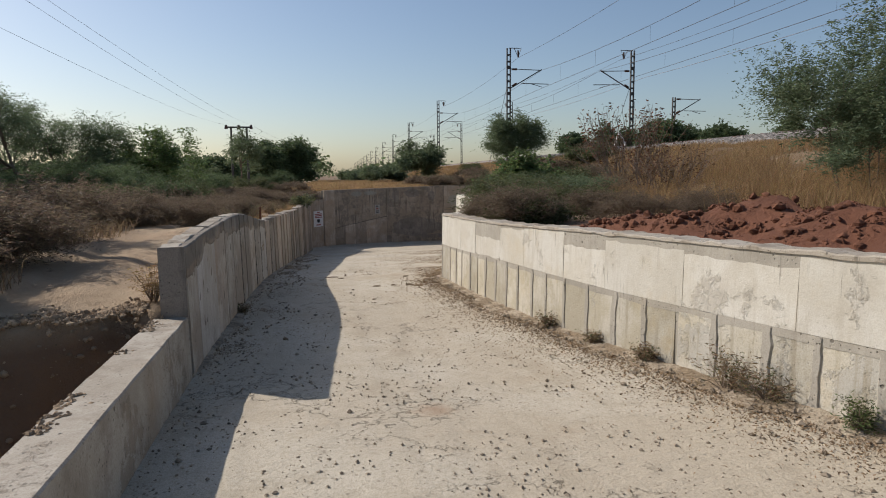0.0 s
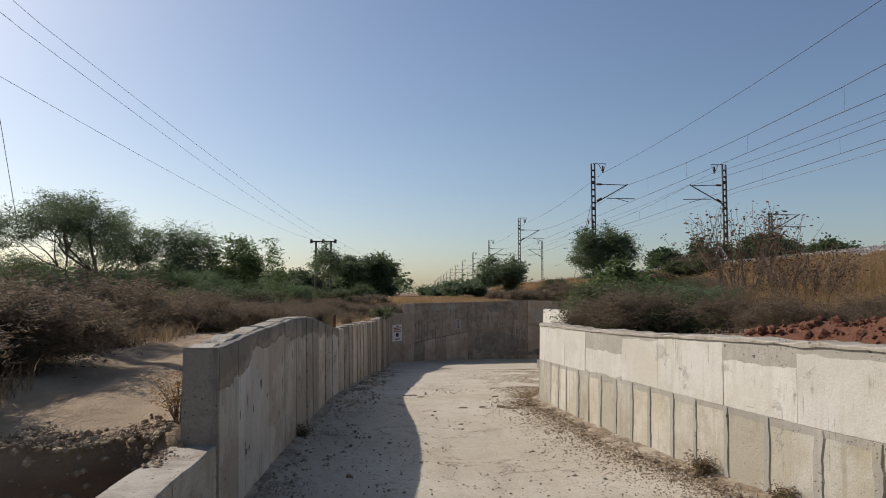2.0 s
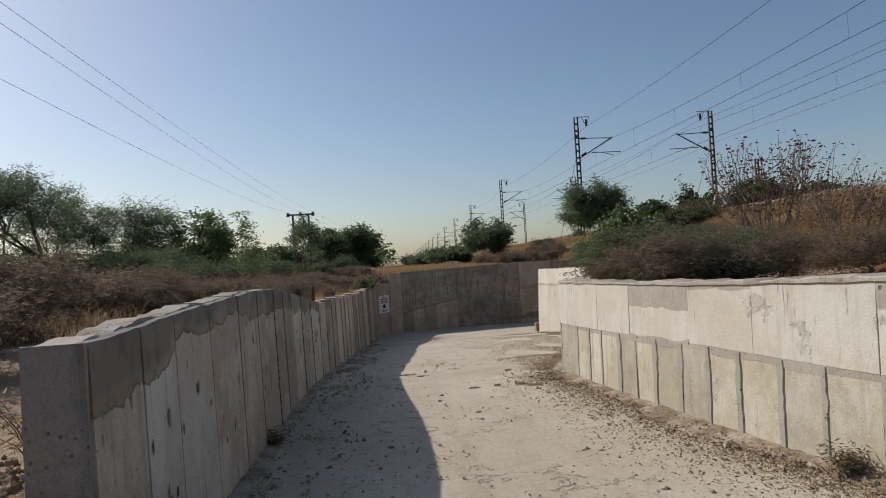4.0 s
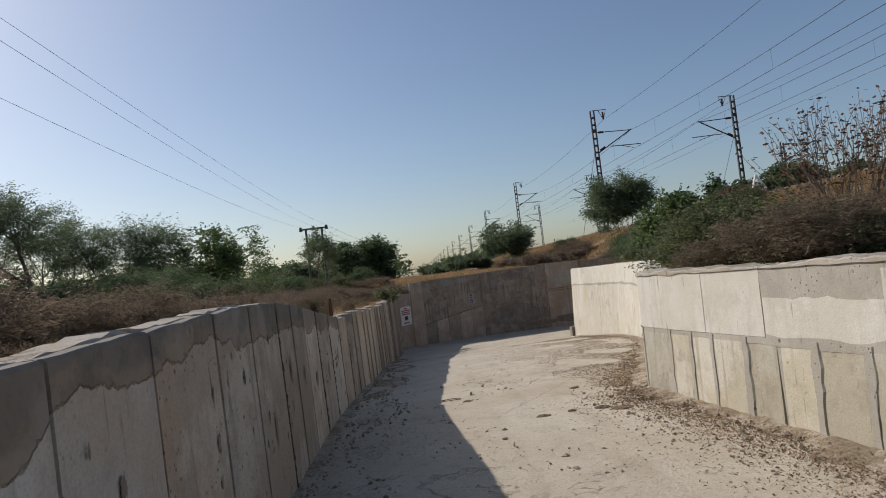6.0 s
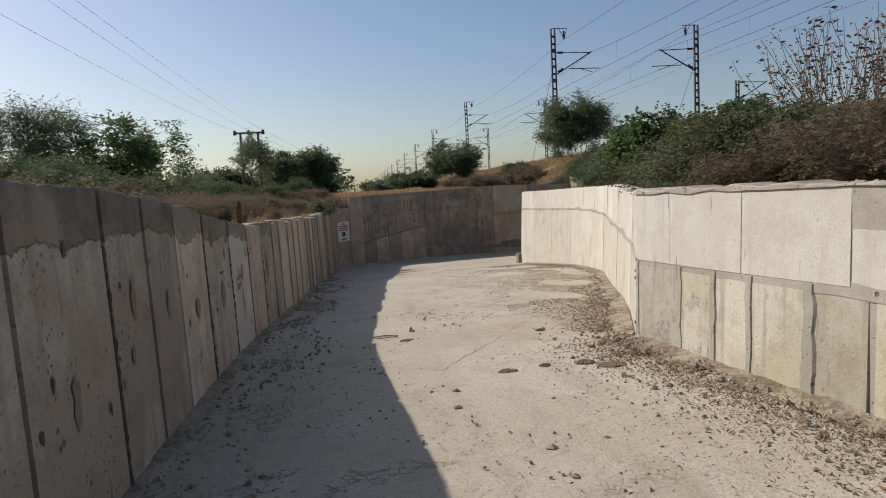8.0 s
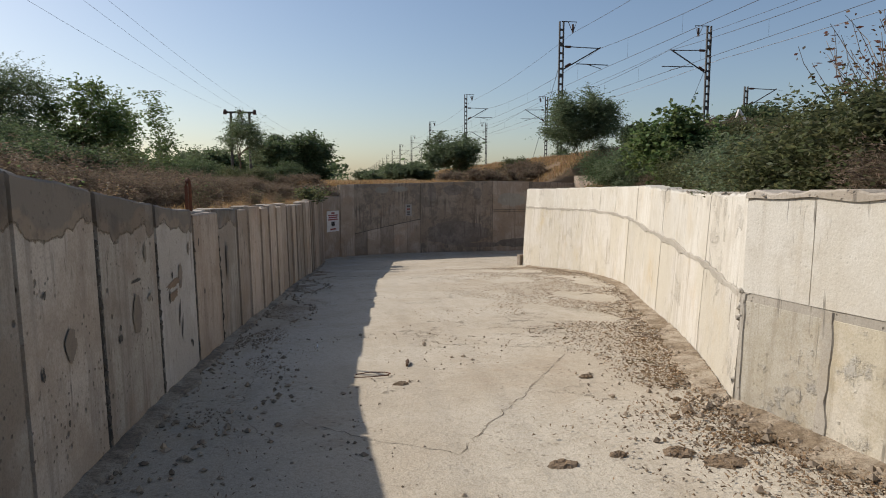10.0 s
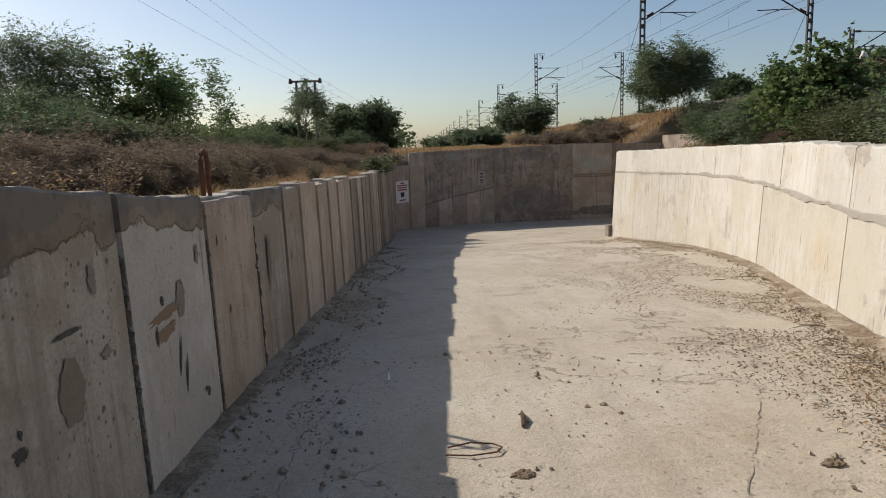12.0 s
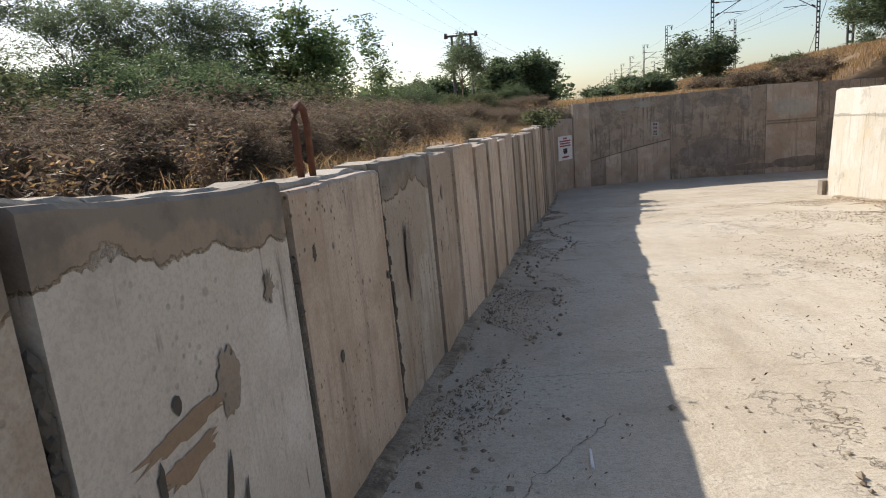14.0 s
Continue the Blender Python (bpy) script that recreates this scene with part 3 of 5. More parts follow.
def build_right_wall():
    fl = lambda s: floor_z(RIGHT.at(s)[1]) - 0.4
    top = lambda s: right_top(RIGHT.at(s)[1])
    led = lambda s: float(np.interp(RIGHT.at(s)[1], (-20, 3.7, 6.7, 9.9, 13.4, 14.2), (0.75, 0.08, 0.0, -0.04, -0.16, -0.18)))
    L = RIGHT.length
    core = part("wall_right", block(RIGHT, 0, L, 0.30, -0.004, fl, lambda s: top(s) - 0.01, 0), "mortar")
    tagged(core, "whitewashed concrete retaining wall above yellowed cast blocks", "wall", kind="structure")
    rng = random.Random(11)
    s, i = 0.0, 0
    while s < L - 0.05:
        e = min(s + rng.uniform(0.95, 1.35), L)
        if L - e < 0.4:
            e = L
        part("upper_panel", block(RIGHT, s + 0.004, e - 0.004, 0.29, rng.uniform(-0.006, 0.004), lambda q: led(q) + 0.02, top, -0.02, 0.1, 0.02, 0.03, i), "white", core)
        s, i = e, i + 1
    seg = 0.0
    while seg < L:
        e = min(seg + 2.0, L)
        part("mortar_band", block(RIGHT, seg, e, 0.2, -0.012, lambda q: led(q) - 0.055 + 0.03 * noise.noise((q * 2, 3, 1)), lambda q: led(q) + 0.045 + 0.05 * noise.noise((q * 2.7, 1, 1)), 0, 0.06, 0.008), "mortar", core)
        seg = e
    s = 0.0
    while s < L - 0.05:
        e = min(s + rng.uniform(0.42, 0.6), L)
        if L - e < 0.25:
            e = L
        w = rng.uniform(0.015, 0.04)
        part("block", block(RIGHT, s + w, e - w, 0.2, rng.uniform(-0.014, -0.006), fl, lambda q: led(q) - 0.03, -0.02, 0.2, 0.012, 0.006, i), "block", core)
        if rng.random() < 0.82:
            part("mortar_rib", rib(RIGHT, e, rng.uniform(0.035, 0.06), lambda q: floor_z(RIGHT.at(q)[1]), lambda q: led(q) + 0.01, i), "mortar", core)
        s, i = e, i + 1
    part("wall_top", block(RIGHT, 0, L, 0.295, -0.02, lambda q: top(q) - 0.018 - 0.02 * noise.noise((q * 3, 1, 9)), lambda q: top(q) + 0.018, 0, 0.07, 0.012, 0.035, 4), "cap", core)
    part("footing", block(RIGHT, 0, L, 0.1, -0.12, lambda q: fl(q), lambda q: floor_z(RIGHT.at(q)[1]) - 0.005 + 0.03 * noise.noise((q * 1.5, 6, 2)), -0.02, 0.15, 0.02, 0.02, 9), "block", core)

    fl2 = lambda s: floor_z(RIGHT2.at(s)[1]) - 0.4
    top2 = lambda s: right2_top(RIGHT2.at(s)[1])
    led2 = lambda s: float(np.interp(RIGHT2.at(s)[1], (14.2, 26, 34.3), (-0.2, -0.2, -0.42)))
    L2 = RIGHT2.length
    core2 = part("wall_right_curved", block(RIGHT2, 0, L2, 0.35, 0.06, fl2, lambda s: top2(s) - 0.01, 0), "mortar")
    tagged(core2, "curved whitewashed concrete retaining wall with a leaning face", "wall", kind="structure")
    s = 0.0
    while s < L2 - 0.05:
        e = min(s + rng.uniform(1.2, 2.3), L2)
        if L2 - e < 0.7:
            e = L2
        part("upper_panel", block(RIGHT2, s + 0.003, e - 0.003, 0.34, rng.uniform(-0.004, 0.004), lambda q: led2(q) + 0.01, top2, -0.05, 0.1, 0.02, 0.03, i), "white", core2)
        part("lower_panel", block(RIGHT2, s + 0.003, e - 0.003, 0.3, -0.035 + rng.uniform(-0.006, 0.006), fl2, lambda q: led2(q) + 0.01 + 0.02 * noise.noise((q, 2, 2)), -0.05, 0.2, 0.01, 0.01, i + 50), "cream", core2)
        s, i = e, i + 1
    part("mortar_band", block(RIGHT2, 0.02, L2 - 0.02, 0.2, -0.05, lambda q: led2(q) - 0.025 - 0.06 * max(noise.noise((q * 0.8, 3, 1)), -0.2) - 0.03 * noise.noise((q * 3.1, 3, 1)), lambda q: led2(q) + 0.035 + 0.06 * max(noise.noise((q * 0.9, 1, 1)), -0.3) + 0.03 * noise.noise((q * 4, 1, 1)), 0, 0.06, 0.008), "mortar", core2)
    ret = Path([(9.15, 34.3), (16.3, 35.0)])
    tagged(part("wall_return", block(ret, 0.32, ret.length, 0.0, 0.3, lambda s: -4.2, lambda s: 0.28, 0, 0.5, 0.02), "white"), "whitewashed concrete return wall", "wall", kind="structure")
    back = Path([(16.1, 34.9), (16.1, 45.6)])
    tagged(part("wall_east", block(back, 0, back.length, 0.0, 0.3, lambda s: -4.2, lambda s: 0.9, 0, 0.5, 0.02), "far"), "plain concrete wall closing the cutting", "wall", kind="structure")


build_right_wall()


def build_far_wall():
    top = lambda s: float(np.interp(FAR.at(s)[0], (2.6, 7, 11.2, 13.2, 16, 22), (0.40, 0.5, 0.6, 0.57, 0.5, 0.4)))
    core = part("wall_far", block(FAR, 0, FAR.length, -0.36, -0.02, lambda s: -4.0, lambda s: top(s) - 0.01, 0), "joint")
    tagged(core, "tall weathered grey concrete wall with dark damp stains", "wall", kind="structure")
    xs = [2.6, 3.35, 7.05, 11.2, 13.35, 16.35]
    mats = ["left", "far", "far", "left", "far", "far", "far"]
    for i, (a, b) in enumerate(zip(xs, xs[1:])):
        s0, s1 = [float(np.interp(v, FAR.q[:, 0], FAR.s)) for v in (a, b)]
        up = lambda s: float(np.interp(FAR.at(s)[0], (2.6, 3.3, 7, 11, 13.2, 22), (-2.3, -2.2, -1.5, -1.4, -1.05, -1.0)))
        if i == 0:
            part("pilaster", block(FAR, s0, s1 - 0.01, -0.1, 0.03, lambda s: -3.8, top, 0, 0.3, 0.015, 0.01, i), mats[i], core)
            continue
        part("upper_panel", block(FAR, s0 + 0.01, s1 - 0.01, -0.1, 0.0, (lambda s: up(s) + 0.015) if i == 1 else (lambda s: -3.8), top, 0, 0.25, 0.012, 0.012, i), mats[i], core)
        if i > 1:
            continue
        n = max(int(round((s1 - s0) / 0.72)), 1)
        for j in range(n):
            q0, q1 = s0 + (s1 - s0) * j / n, s0 + (s1 - s0) * (j + 1) / n
            part("lower_panel", block(FAR, q0 + 0.008, q1 - 0.008, -0.1, 0.012, lambda s: -3.8, lambda s: up(s) - 0.02, 0, 0.25, 0.012, 0.01, j), "left", core)
    part("wall_top", block(FAR, 0, FAR.length, -0.3, -0.02, lambda s: top(s) - 0.01, lambda s: top(s) + 0.002, 0, 0.3, 0.005), "far", core)


build_far_wall()


# ---- plants ----
def orient(rng, n):
    a = rng.normal(size=(n, 3))
    a /= np.linalg.norm(a, axis=1)[:, None]
    b = rng.normal(size=(n, 3))
    b -= (b * a).sum(1)[:, None] * a
    b /= np.linalg.norm(b, axis=1)[:, None]
    return a, b


def leaf_cloud(rng, centres, per, spread, length, width, flat=1.0, spray=0):
    """Small pointed leaves scattered round the tips of twigs, or set along fine drooping sprays that reach outwards, about spray leaves on each."""
    c = np.repeat(np.array(centres), per, axis=0)
    n = len(c)
    if spray:
        k = np.arange(n) // spray
        m = k[-1] + 1
        mid = np.array(centres).mean(0)
        d = c[np.minimum(np.arange(m) * spray, n - 1)] - mid
        d = d / (np.linalg.norm(d, axis=1)[:, None] + 0.01) * 0.8 + rng.normal(size=(m, 3)) * 0.75
        d[:, 2] = d[:, 2] * 0.5 + 0.12
        root = rng.normal(size=(m, 3)) * spread * np.array([0.7, 0.7, 0.5 * flat])
        reach = rng.uniform(0.0, 1.0, n)
        off = root[k] + d[k] * (reach * spread * 1.6)[:, None] + rng.normal(size=(n, 3)) * spread * 0.12
        off[:, 2] -= 0.35 * spread * reach ** 2
    else:
        off = rng.normal(size=(n, 3)) * spread
        off[:, 2] *= flat
    c = c + off
    a, b = orient(rng, n)
    a[:, 2] *= 0.55
    k = rng.uniform(0.6, 1.3, size=(n, 1))
    L, W = a * length * k * 0.5, b * width * k * 0.5
    verts = np.stack([c - L, c + W * 0.9, c + L, c - W * 0.9], 1).reshape(-1, 3)
    idx = np.arange(n * 4).reshape(-1, 4)
    return verts, idx


def grow(bm, rng, p, d, length, radius, depth, tips, fork=3, lift=0.15, spread=0.6):
    pts, rad = [Vector(p)], [radius]
    d = Vector(d).normalized()
    steps = 4
    for i in range(steps):
        d = (d + Vector(rng.normal(size=3)) * 0.16 + Vector((0, 0, lift * 0.3))).normalized()
        pts.append(pts[-1] + d * length / steps)
        rad.append(radius * (1 - 0.5 * (i + 1) / steps))
    tube(bm, pts, rad, 5 if depth > 1 else 3, False)
    if depth == 0:
        tips += [tuple(q) for q in pts[1:]]
        return
    if depth == 1:
        tips += [tuple(pts[-2]), tuple(pts[-1])]
    for j in range(fork):
        q = pts[-1] if j == 0 else pts[int(rng.integers(2, steps + 1))]
        nd = (d + Vector(rng.normal(size=3)) * spread + Vector((0, 0, lift))).normalized()
        grow(bm, rng, q, nd, length * rng.uniform(0.6, 0.85), radius * 0.5, depth - 1, tips, fork, lift, spread)


def make_tree(name, at, height, width, leaf, label, category, seed, per=22, size=(0.13, 0.05), clump=0.16, trunk=0.28, stems=1, flat=0.7, fork=4, lift=0.15, spread=0.65, bark="bark", depth=3, group="", bend=0.15, thick=0.016, spray=9):
    """A tree or bush: stems that fork, with leaves round the twigs, brought to the given height and width."""
    rng = np.random.default_rng(seed)
    bm, tips = bmesh.new(), []
    for k in range(stems):
        ang = 2 * math.pi * (k + rng.uniform(0, 0.6)) / stems
        lean = bend if stems == 1 else 0.55
        d = (math.cos(ang) * lean, math.sin(ang) * lean, 1)
        foot = (0.0, 0.0, 0.0) if stems == 1 else (0.12 * math.cos(ang), 0.12 * math.sin(ang), 0.0)
        grow(bm, rng, foot, d, trunk, trunk * (0.05 if stems == 1 else thick), depth, tips, fork, lift, spread)
    t = np.array(tips)
    hi = np.percentile(t[:, 2], 98)
    wide = np.percentile(np.abs(t[:, :2] - np.median(t[:, :2], axis=0)), 97)
    sz, sx = (height - clump * 0.6) / hi, (width * 0.5 - clump * 0.5) / wide
    for v in bm.verts:
        v.co = Vector((v.co.x * sx, v.co.y * sx, v.co.z * sz))
    t = t * np.array([sx, sx, sz])
    z0 = terrain(at[0], at[1]) if len(at) == 2 else at[2]
    ob = thing(name, (at[0], at[1], z0 - 0.03), label, category, group)
    part("trunk", bm, bark, ob)
    if per:
        vs, fs = leaf_cloud(rng, t, per, clump, size[0], size[1], flat, spray)
        vs[:, 2] = np.maximum(vs[:, 2], 0.03)
        sheet("crown", vs.tolist(), fs.tolist(), leaf, ob)
    return ob


def blades(name, spots, height, lean, width, mat, label, category, seed, wind=(0.25, -0.1), low=None):
    """Grass as single bent blades."""
    rng = np.random.default_rng(seed)
    p = np.array(spots)
    n = len(p)
    h = height * rng.uniform(0.45, 1.15, size=(n, 1))
    if low is not None:
        h = h * np.array(low)[:, None]
    ang = rng.uniform(0, 2 * np.pi, n)
    side = np.c_[np.cos(ang), np.sin(ang), np.zeros(n)] * width
    d = rng.normal(size=(n, 3)) * lean
    d[:, 2] = 0
    d[:, :2] += np.array(wind) * 0.5
    mid = p + d * h * 0.35 + np.c_[np.zeros((n, 2)), h * 0.6]
    tip = p + d * h * 1.2 + np.c_[np.zeros((n, 2)), h * (1 - 0.2 * np.abs(rng.normal(size=(n, 1))))]
    vs = np.stack([p - side, p + side, mid + side * 0.7, mid - side * 0.7, tip], 1).reshape(-1, 3)
    base = np.arange(n) * 5
    fs = [(b, b + 1, b + 2, b + 3) for b in base] + [(b + 3, b + 2, b + 4) for b in base]
    return tagged(sheet(name, vs.tolist(), fs, mat), label, category, kind="stuff")


ACACIA = "tall acacia with feathery grey-green leaves behind the scrub"
A = dict(per=44, depth=4, size=(0.085, 0.026), clump=0.2, flat=0.6, lift=0.12, spread=0.75)
make_tree("acacia_tree", (-8.8, 31.0), 3.7, 4.2, "acacia", ACACIA, "tree", 1, **A, group="trees along the track")
make_tree("acacia_tree", (-11.4, 30.0), 4.1, 4.2, "acacia", ACACIA, "tree", 2, **A, group="trees along the track")
make_tree("acacia_tree", (-8.0, 24.8), 4.1, 4.6, "acacia", "spreading acacia with thin dark foliage and bare branches", "tree", 3, per=48, depth=4, size=(0.075, 0.024), clump=0.18, flat=0.5, spread=0.8, group="trees along the track")
make_tree("acacia_tree", (-13.5, 24.0), 4.9, 5.0, "dark", "dark green acacia beside the dry scrub", "tree", 4, **A, group="trees along the track")
make_tree("acacia_tree", (-16.5, 33.0), 5.2, 5.5, "acacia", ACACIA, "tree", 5, **A, group="trees along the track")
make_tree("young_tree", (-6.9, 33.3), 3.3, 2.3, "broad", "young tree with bright green leaves", "tree", 6, spray=5, per=14, depth=4, size=(0.13, 0.06), clump=0.17, group="trees along the track")
make_tree("slender_tree", (-5.3, 37.5), 3.6, 2.9, "broad", "slender tree with several thin stems and a green top", "tree", 7, spray=7, per=46, size=(0.14, 0.055), clump=0.24, stems=3, trunk=0.42, fork=3, lift=0.3, spread=0.5, depth=2, group="trees along the track")
make_tree("slender_tree", (-5.2, 44.9), 2.5, 2.3, "acacia", "small sparse tree with thin stems", "tree", 8, per=34, size=(0.11, 0.045), clump=0.17, stems=2, trunk=0.42, fork=3, lift=0.3, spread=0.5, depth=2, group="trees along the track")
make_tree("wispy_tree", (-3.4, 58.0), 4.7, 3.3, "acacia", "wispy upright tree with layered branches beside the twin pole", "tree", 9, per=64, size=(0.15, 0.045), clump=0.24, flat=0.35, spread=0.7, group="trees along the track")
D = dict(per=80, spray=4, size=(0.36, 0.2), clump=0.5, flat=0.9, stems=5, depth=2, fork=5, trunk=0.3, lift=0.12, spread=0.85)
make_tree("broad_tree", (1.4, 100.0), 6.0, 8.0, "dark", "dense round dark green tree in the distance", "tree", 10, **D, group="distant trees")
make_tree("broad_tree", (-2.5, 97.0), 4.6, 7.0, "dark", "dense round dark green tree in the distance", "tree", 11, **D, group="distant trees")
make_tree("broad_tree", (-9.0, 85.0), 3.2, 6.0, "dark", "low dense dark green tree in the distance", "tree", 12, **D, group="distant trees")
make_tree("embankment_tree", (17.3, 47.0, 2.15), 3.35, 3.9, "acacia", "bushy feathery green tree growing beside the railway mast", "tree", 14, per=80, size=(0.17, 0.045), clump=0.26, stems=7, depth=2, fork=5, trunk=0.3, lift=0.12, spread=0.85, group="trees on the embankment")
make_tree("embankment_tree", (14.6, 70.0, 1.2), 3.6, 5.2, "acacia", "bushy feathery green tree at the foot of the embankment", "tree", 15, per=60, size=(0.26, 0.09), clump=0.32, stems=5, depth=2, fork=5, trunk=0.3, lift=0.12, spread=0.85, group="trees on the embankment")
make_tree("embankment_tree", (12.2, 82.0, 0.6), 1.9, 4.5, "acacia", "low green tree at the foot of the embankment", "tree", 16, per=50, size=(0.28, 0.11), clump=0.34, stems=5, depth=2, fork=5, trunk=0.3, lift=0.12, spread=0.85, group="trees on the embankment")
make_tree("embankment_tree", (12.0, 112.0, 0.5), 1.6, 6.0, "acacia", "low green tree at the foot of the embankment", "tree", 17, per=50, size=(0.32, 0.16), clump=0.42, stems=5, depth=2, fork=5, trunk=0.3, lift=0.12, spread=0.85, group="trees on the embankment")
make_tree("acacia_tree", (9.2, 8.7), 2.75, 2.9, "acacia", "feathery acacia above the red soil heap", "tree", 18, per=130, size=(0.075, 0.02), clump=0.17, flat=0.5, stems=5, depth=2, fork=5, trunk=0.3, lift=0.12, spread=0.85)
for i, (x, y, z, h, w) in enumerate(((31.5, 50, 2.7, 2.9, 3.4), (36, 56, 2.6, 3.2, 4.2), (39, 52, 2.2, 3.2, 3.6), (42, 58, 2.0, 3.4, 5.0), (40, 44, 1.4, 4.0, 3.4), (41, 41, 1.4, 4.6, 3.8), (30, 56, 2.7, 2.8, 3.0), (27.5, 58, 2.6, 2.4, 2.4))):
    make_tree("broad_tree", (x, y, z), h, w, "dark", "dark green tree beyond the railway tracks", "tree", 30 + i, per=46, size=(0.24, 0.13), clump=0.3, stems=5, depth=2, fork=5, trunk=0.3, lift=0.12, spread=0.85, group="trees beyond the railway")

BUSH = dict(stems=8, trunk=0.3, depth=2, fork=4, lift=0.1, spread=0.75, bark="twig")
for i, (x, y, h, w, m) in enumerate(((4.9, 12.6, 0.5, 1.1, "bush"), (5.0, 13.8, 0.85, 1.3, "bush"), (5.4, 15.2, 0.95, 1.4, "bush"), (6.2, 16.6, 0.8, 1.5, "acacia"), (7.0, 17.7, 0.95, 1.6, "bush"), (7.7, 19.2, 0.85, 1.7, "acacia"), (8.2, 21.0, 0.7, 1.5, "bush"), (9.4, 20.6, 0.9, 1.9, "acacia"),
                                     (8.9, 22.6, 0.8, 1.4, "bush"), (9.7, 26.6, 1.3, 1.5, "acacia"), (10.1, 29.2, 1.1, 1.5, "dark"), (11.6, 25.0, 1.1, 1.9, "bush"), (12.6, 29.5, 0.9, 2.0, "acacia"), (7.4, 15.6, 0.65, 1.5, "bush"), (8.6, 17.6, 0.75, 1.7, "acacia"))):
    make_tree("green_bush", (x, y), h, w, m, "dense green bush behind the white wall", "bush", 50 + i, per=52, size=(0.07, 0.026), clump=0.19, **BUSH, group="bushes behind the wall")
make_tree("leafy_bush", (9.3, 24.2), 1.75, 2.0, "broad", "tall bush with broad glossy pale-backed leaves", "bush", 70, per=22, size=(0.14, 0.08), clump=0.15, **BUSH)
make_tree("dried_shrub", (10.8, 19.2), 2.75, 3.1, "brownleaf", "bare fan of dry stems with withered red-brown leaves", "shrub", 71, spray=0, per=2, size=(0.12, 0.055), clump=0.1, stems=34, thick=0.012, trunk=0.6, depth=1, fork=4, lift=0.35, spread=0.3, bark="twig")
make_tree("dried_shrub", (9.0, 14.2), 1.5, 2.6, "brownleaf", "grey tangle of dry stems in the tall grass", "shrub", 72, spray=0, per=2, size=(0.07, 0.03), clump=0.09, stems=40, thick=0.012, trunk=0.5, depth=1, fork=4, lift=0.3, spread=0.35, bark="twig")
for i, (x, y, h, w, m) in enumerate(((-4.3, 23.4, 1.25, 2.2, "dark"), (-5.6, 24.2, 1.5, 2.4, "dark"), (-3.5, 25.2, 1.0, 1.6, "bush"), (-6.8, 22.3, 1.2, 2.2, "bush"), (-4.6, 19.4, 0.9, 1.8, "bush"), (-6.3, 28.0, 1.7, 2.8, "dark"), (-7.2, 36.0, 1.6, 3.4, "dark"), (-4.6, 41.0, 1.4, 3.0, "dark"),
                                     (-9.0, 40.0, 1.6, 4.0, "bush"), (-2.2, 46.5, 1.0, 2.2, "bush"), (-0.6, 53.0, 1.4, 3.2, "dark"), (-6.5, 52.0, 1.6, 4.0, "dark"), (-10.5, 22.0, 1.3, 3.0, "bush"), (-12.5, 36.0, 1.8, 4.0, "dark"), (-9.2, 27.4, 1.9, 3.4, "dark"), (-11.5, 26.0, 1.8, 3.4, "bush"), (-8.6, 19.6, 1.2, 2.6, "bush"), (-14, 29, 2.0, 4.0, "dark"), (-10.2, 34, 2.0, 3.6, "dark"), (-7.4, 30.6, 1.8, 2.8, "dark"), (-8.6, 24.2, 1.3, 2.8, "dark"), (-10.6, 29.2, 1.6, 3.2, "dark"), (-13.0, 23.4, 1.4, 3.4, "dark"), (-16.5, 30.0, 1.6, 4.2, "dark"), (-12.2, 31.5, 1.5, 3.6, "bush"), (-15.5, 25.5, 1.4, 3.8, "bush"))):
    make_tree("green_bush", (x, y), h, w, m, "dark green thorn bush among the dry scrub", "bush", 80 + i, per=90, size=(0.065, 0.026), clump=0.16, **BUSH, group="bushes along the track")


def scrub_edge(y):
    """Where the dry scrub begins, beside the dirt track."""
    return float(np.interp(y, (6, 15, 22, 30, 36, 44, 60), (-2.9, -2.7, -2.2, -1.1, 0.0, 1.0, 1.4)))


# dry scrub beside the dirt track
rng = np.random.default_rng(5)
dry = [make_tree("dry_bush", (-4.2, 10.2), 0.95, 1.7, "drybush", "leafless grey-brown thorn scrub beside the dirt track", "bush", 100, per=44, spray=14, size=(0.075, 0.012), clump=0.13, **BUSH, group="dry scrub along the track"),
       make_tree("dry_bush", (-4.0, 12.4), 1.1, 1.9, "drybush", "leafless grey-brown thorn scrub beside the dirt track", "bush", 101, per=48, spray=14, size=(0.08, 0.013), clump=0.14, **BUSH, group="dry scrub along the track")]
for i in range(120):
    y = float(rng.uniform(7.5, 44))
    x = scrub_edge(y) - 0.9 - float(rng.uniform(0, 1) ** 1.5) * 7
    ob = copy_thing(dry[i % 2], pose(x, y, terrain(x, y) - 0.05, 0, 0, float(rng.uniform(0, 360))))
    k = float(rng.uniform(0.7, 1.15)) * (1 - 0.4 * smooth01(20, 27, y))
    ob.scale = (k, k, k)

for i in range(46):
    y = float(rng.uniform(15.8, 26)) if i < 26 else float(rng.uniform(36, 58))
    x = left_x(y) - 1.5 - float(rng.uniform(0, 2.2)) if i < 26 else scrub_edge(y) + 0.6 - float(rng.uniform(0, 3.0))
    ob = copy_thing(dry[i % 2], pose(x, y, terrain(x, y) - 0.05, 0, 0, float(rng.uniform(0, 360))))
    k = float(rng.uniform(0.45, 0.75))
    ob.scale = (k, k, k)

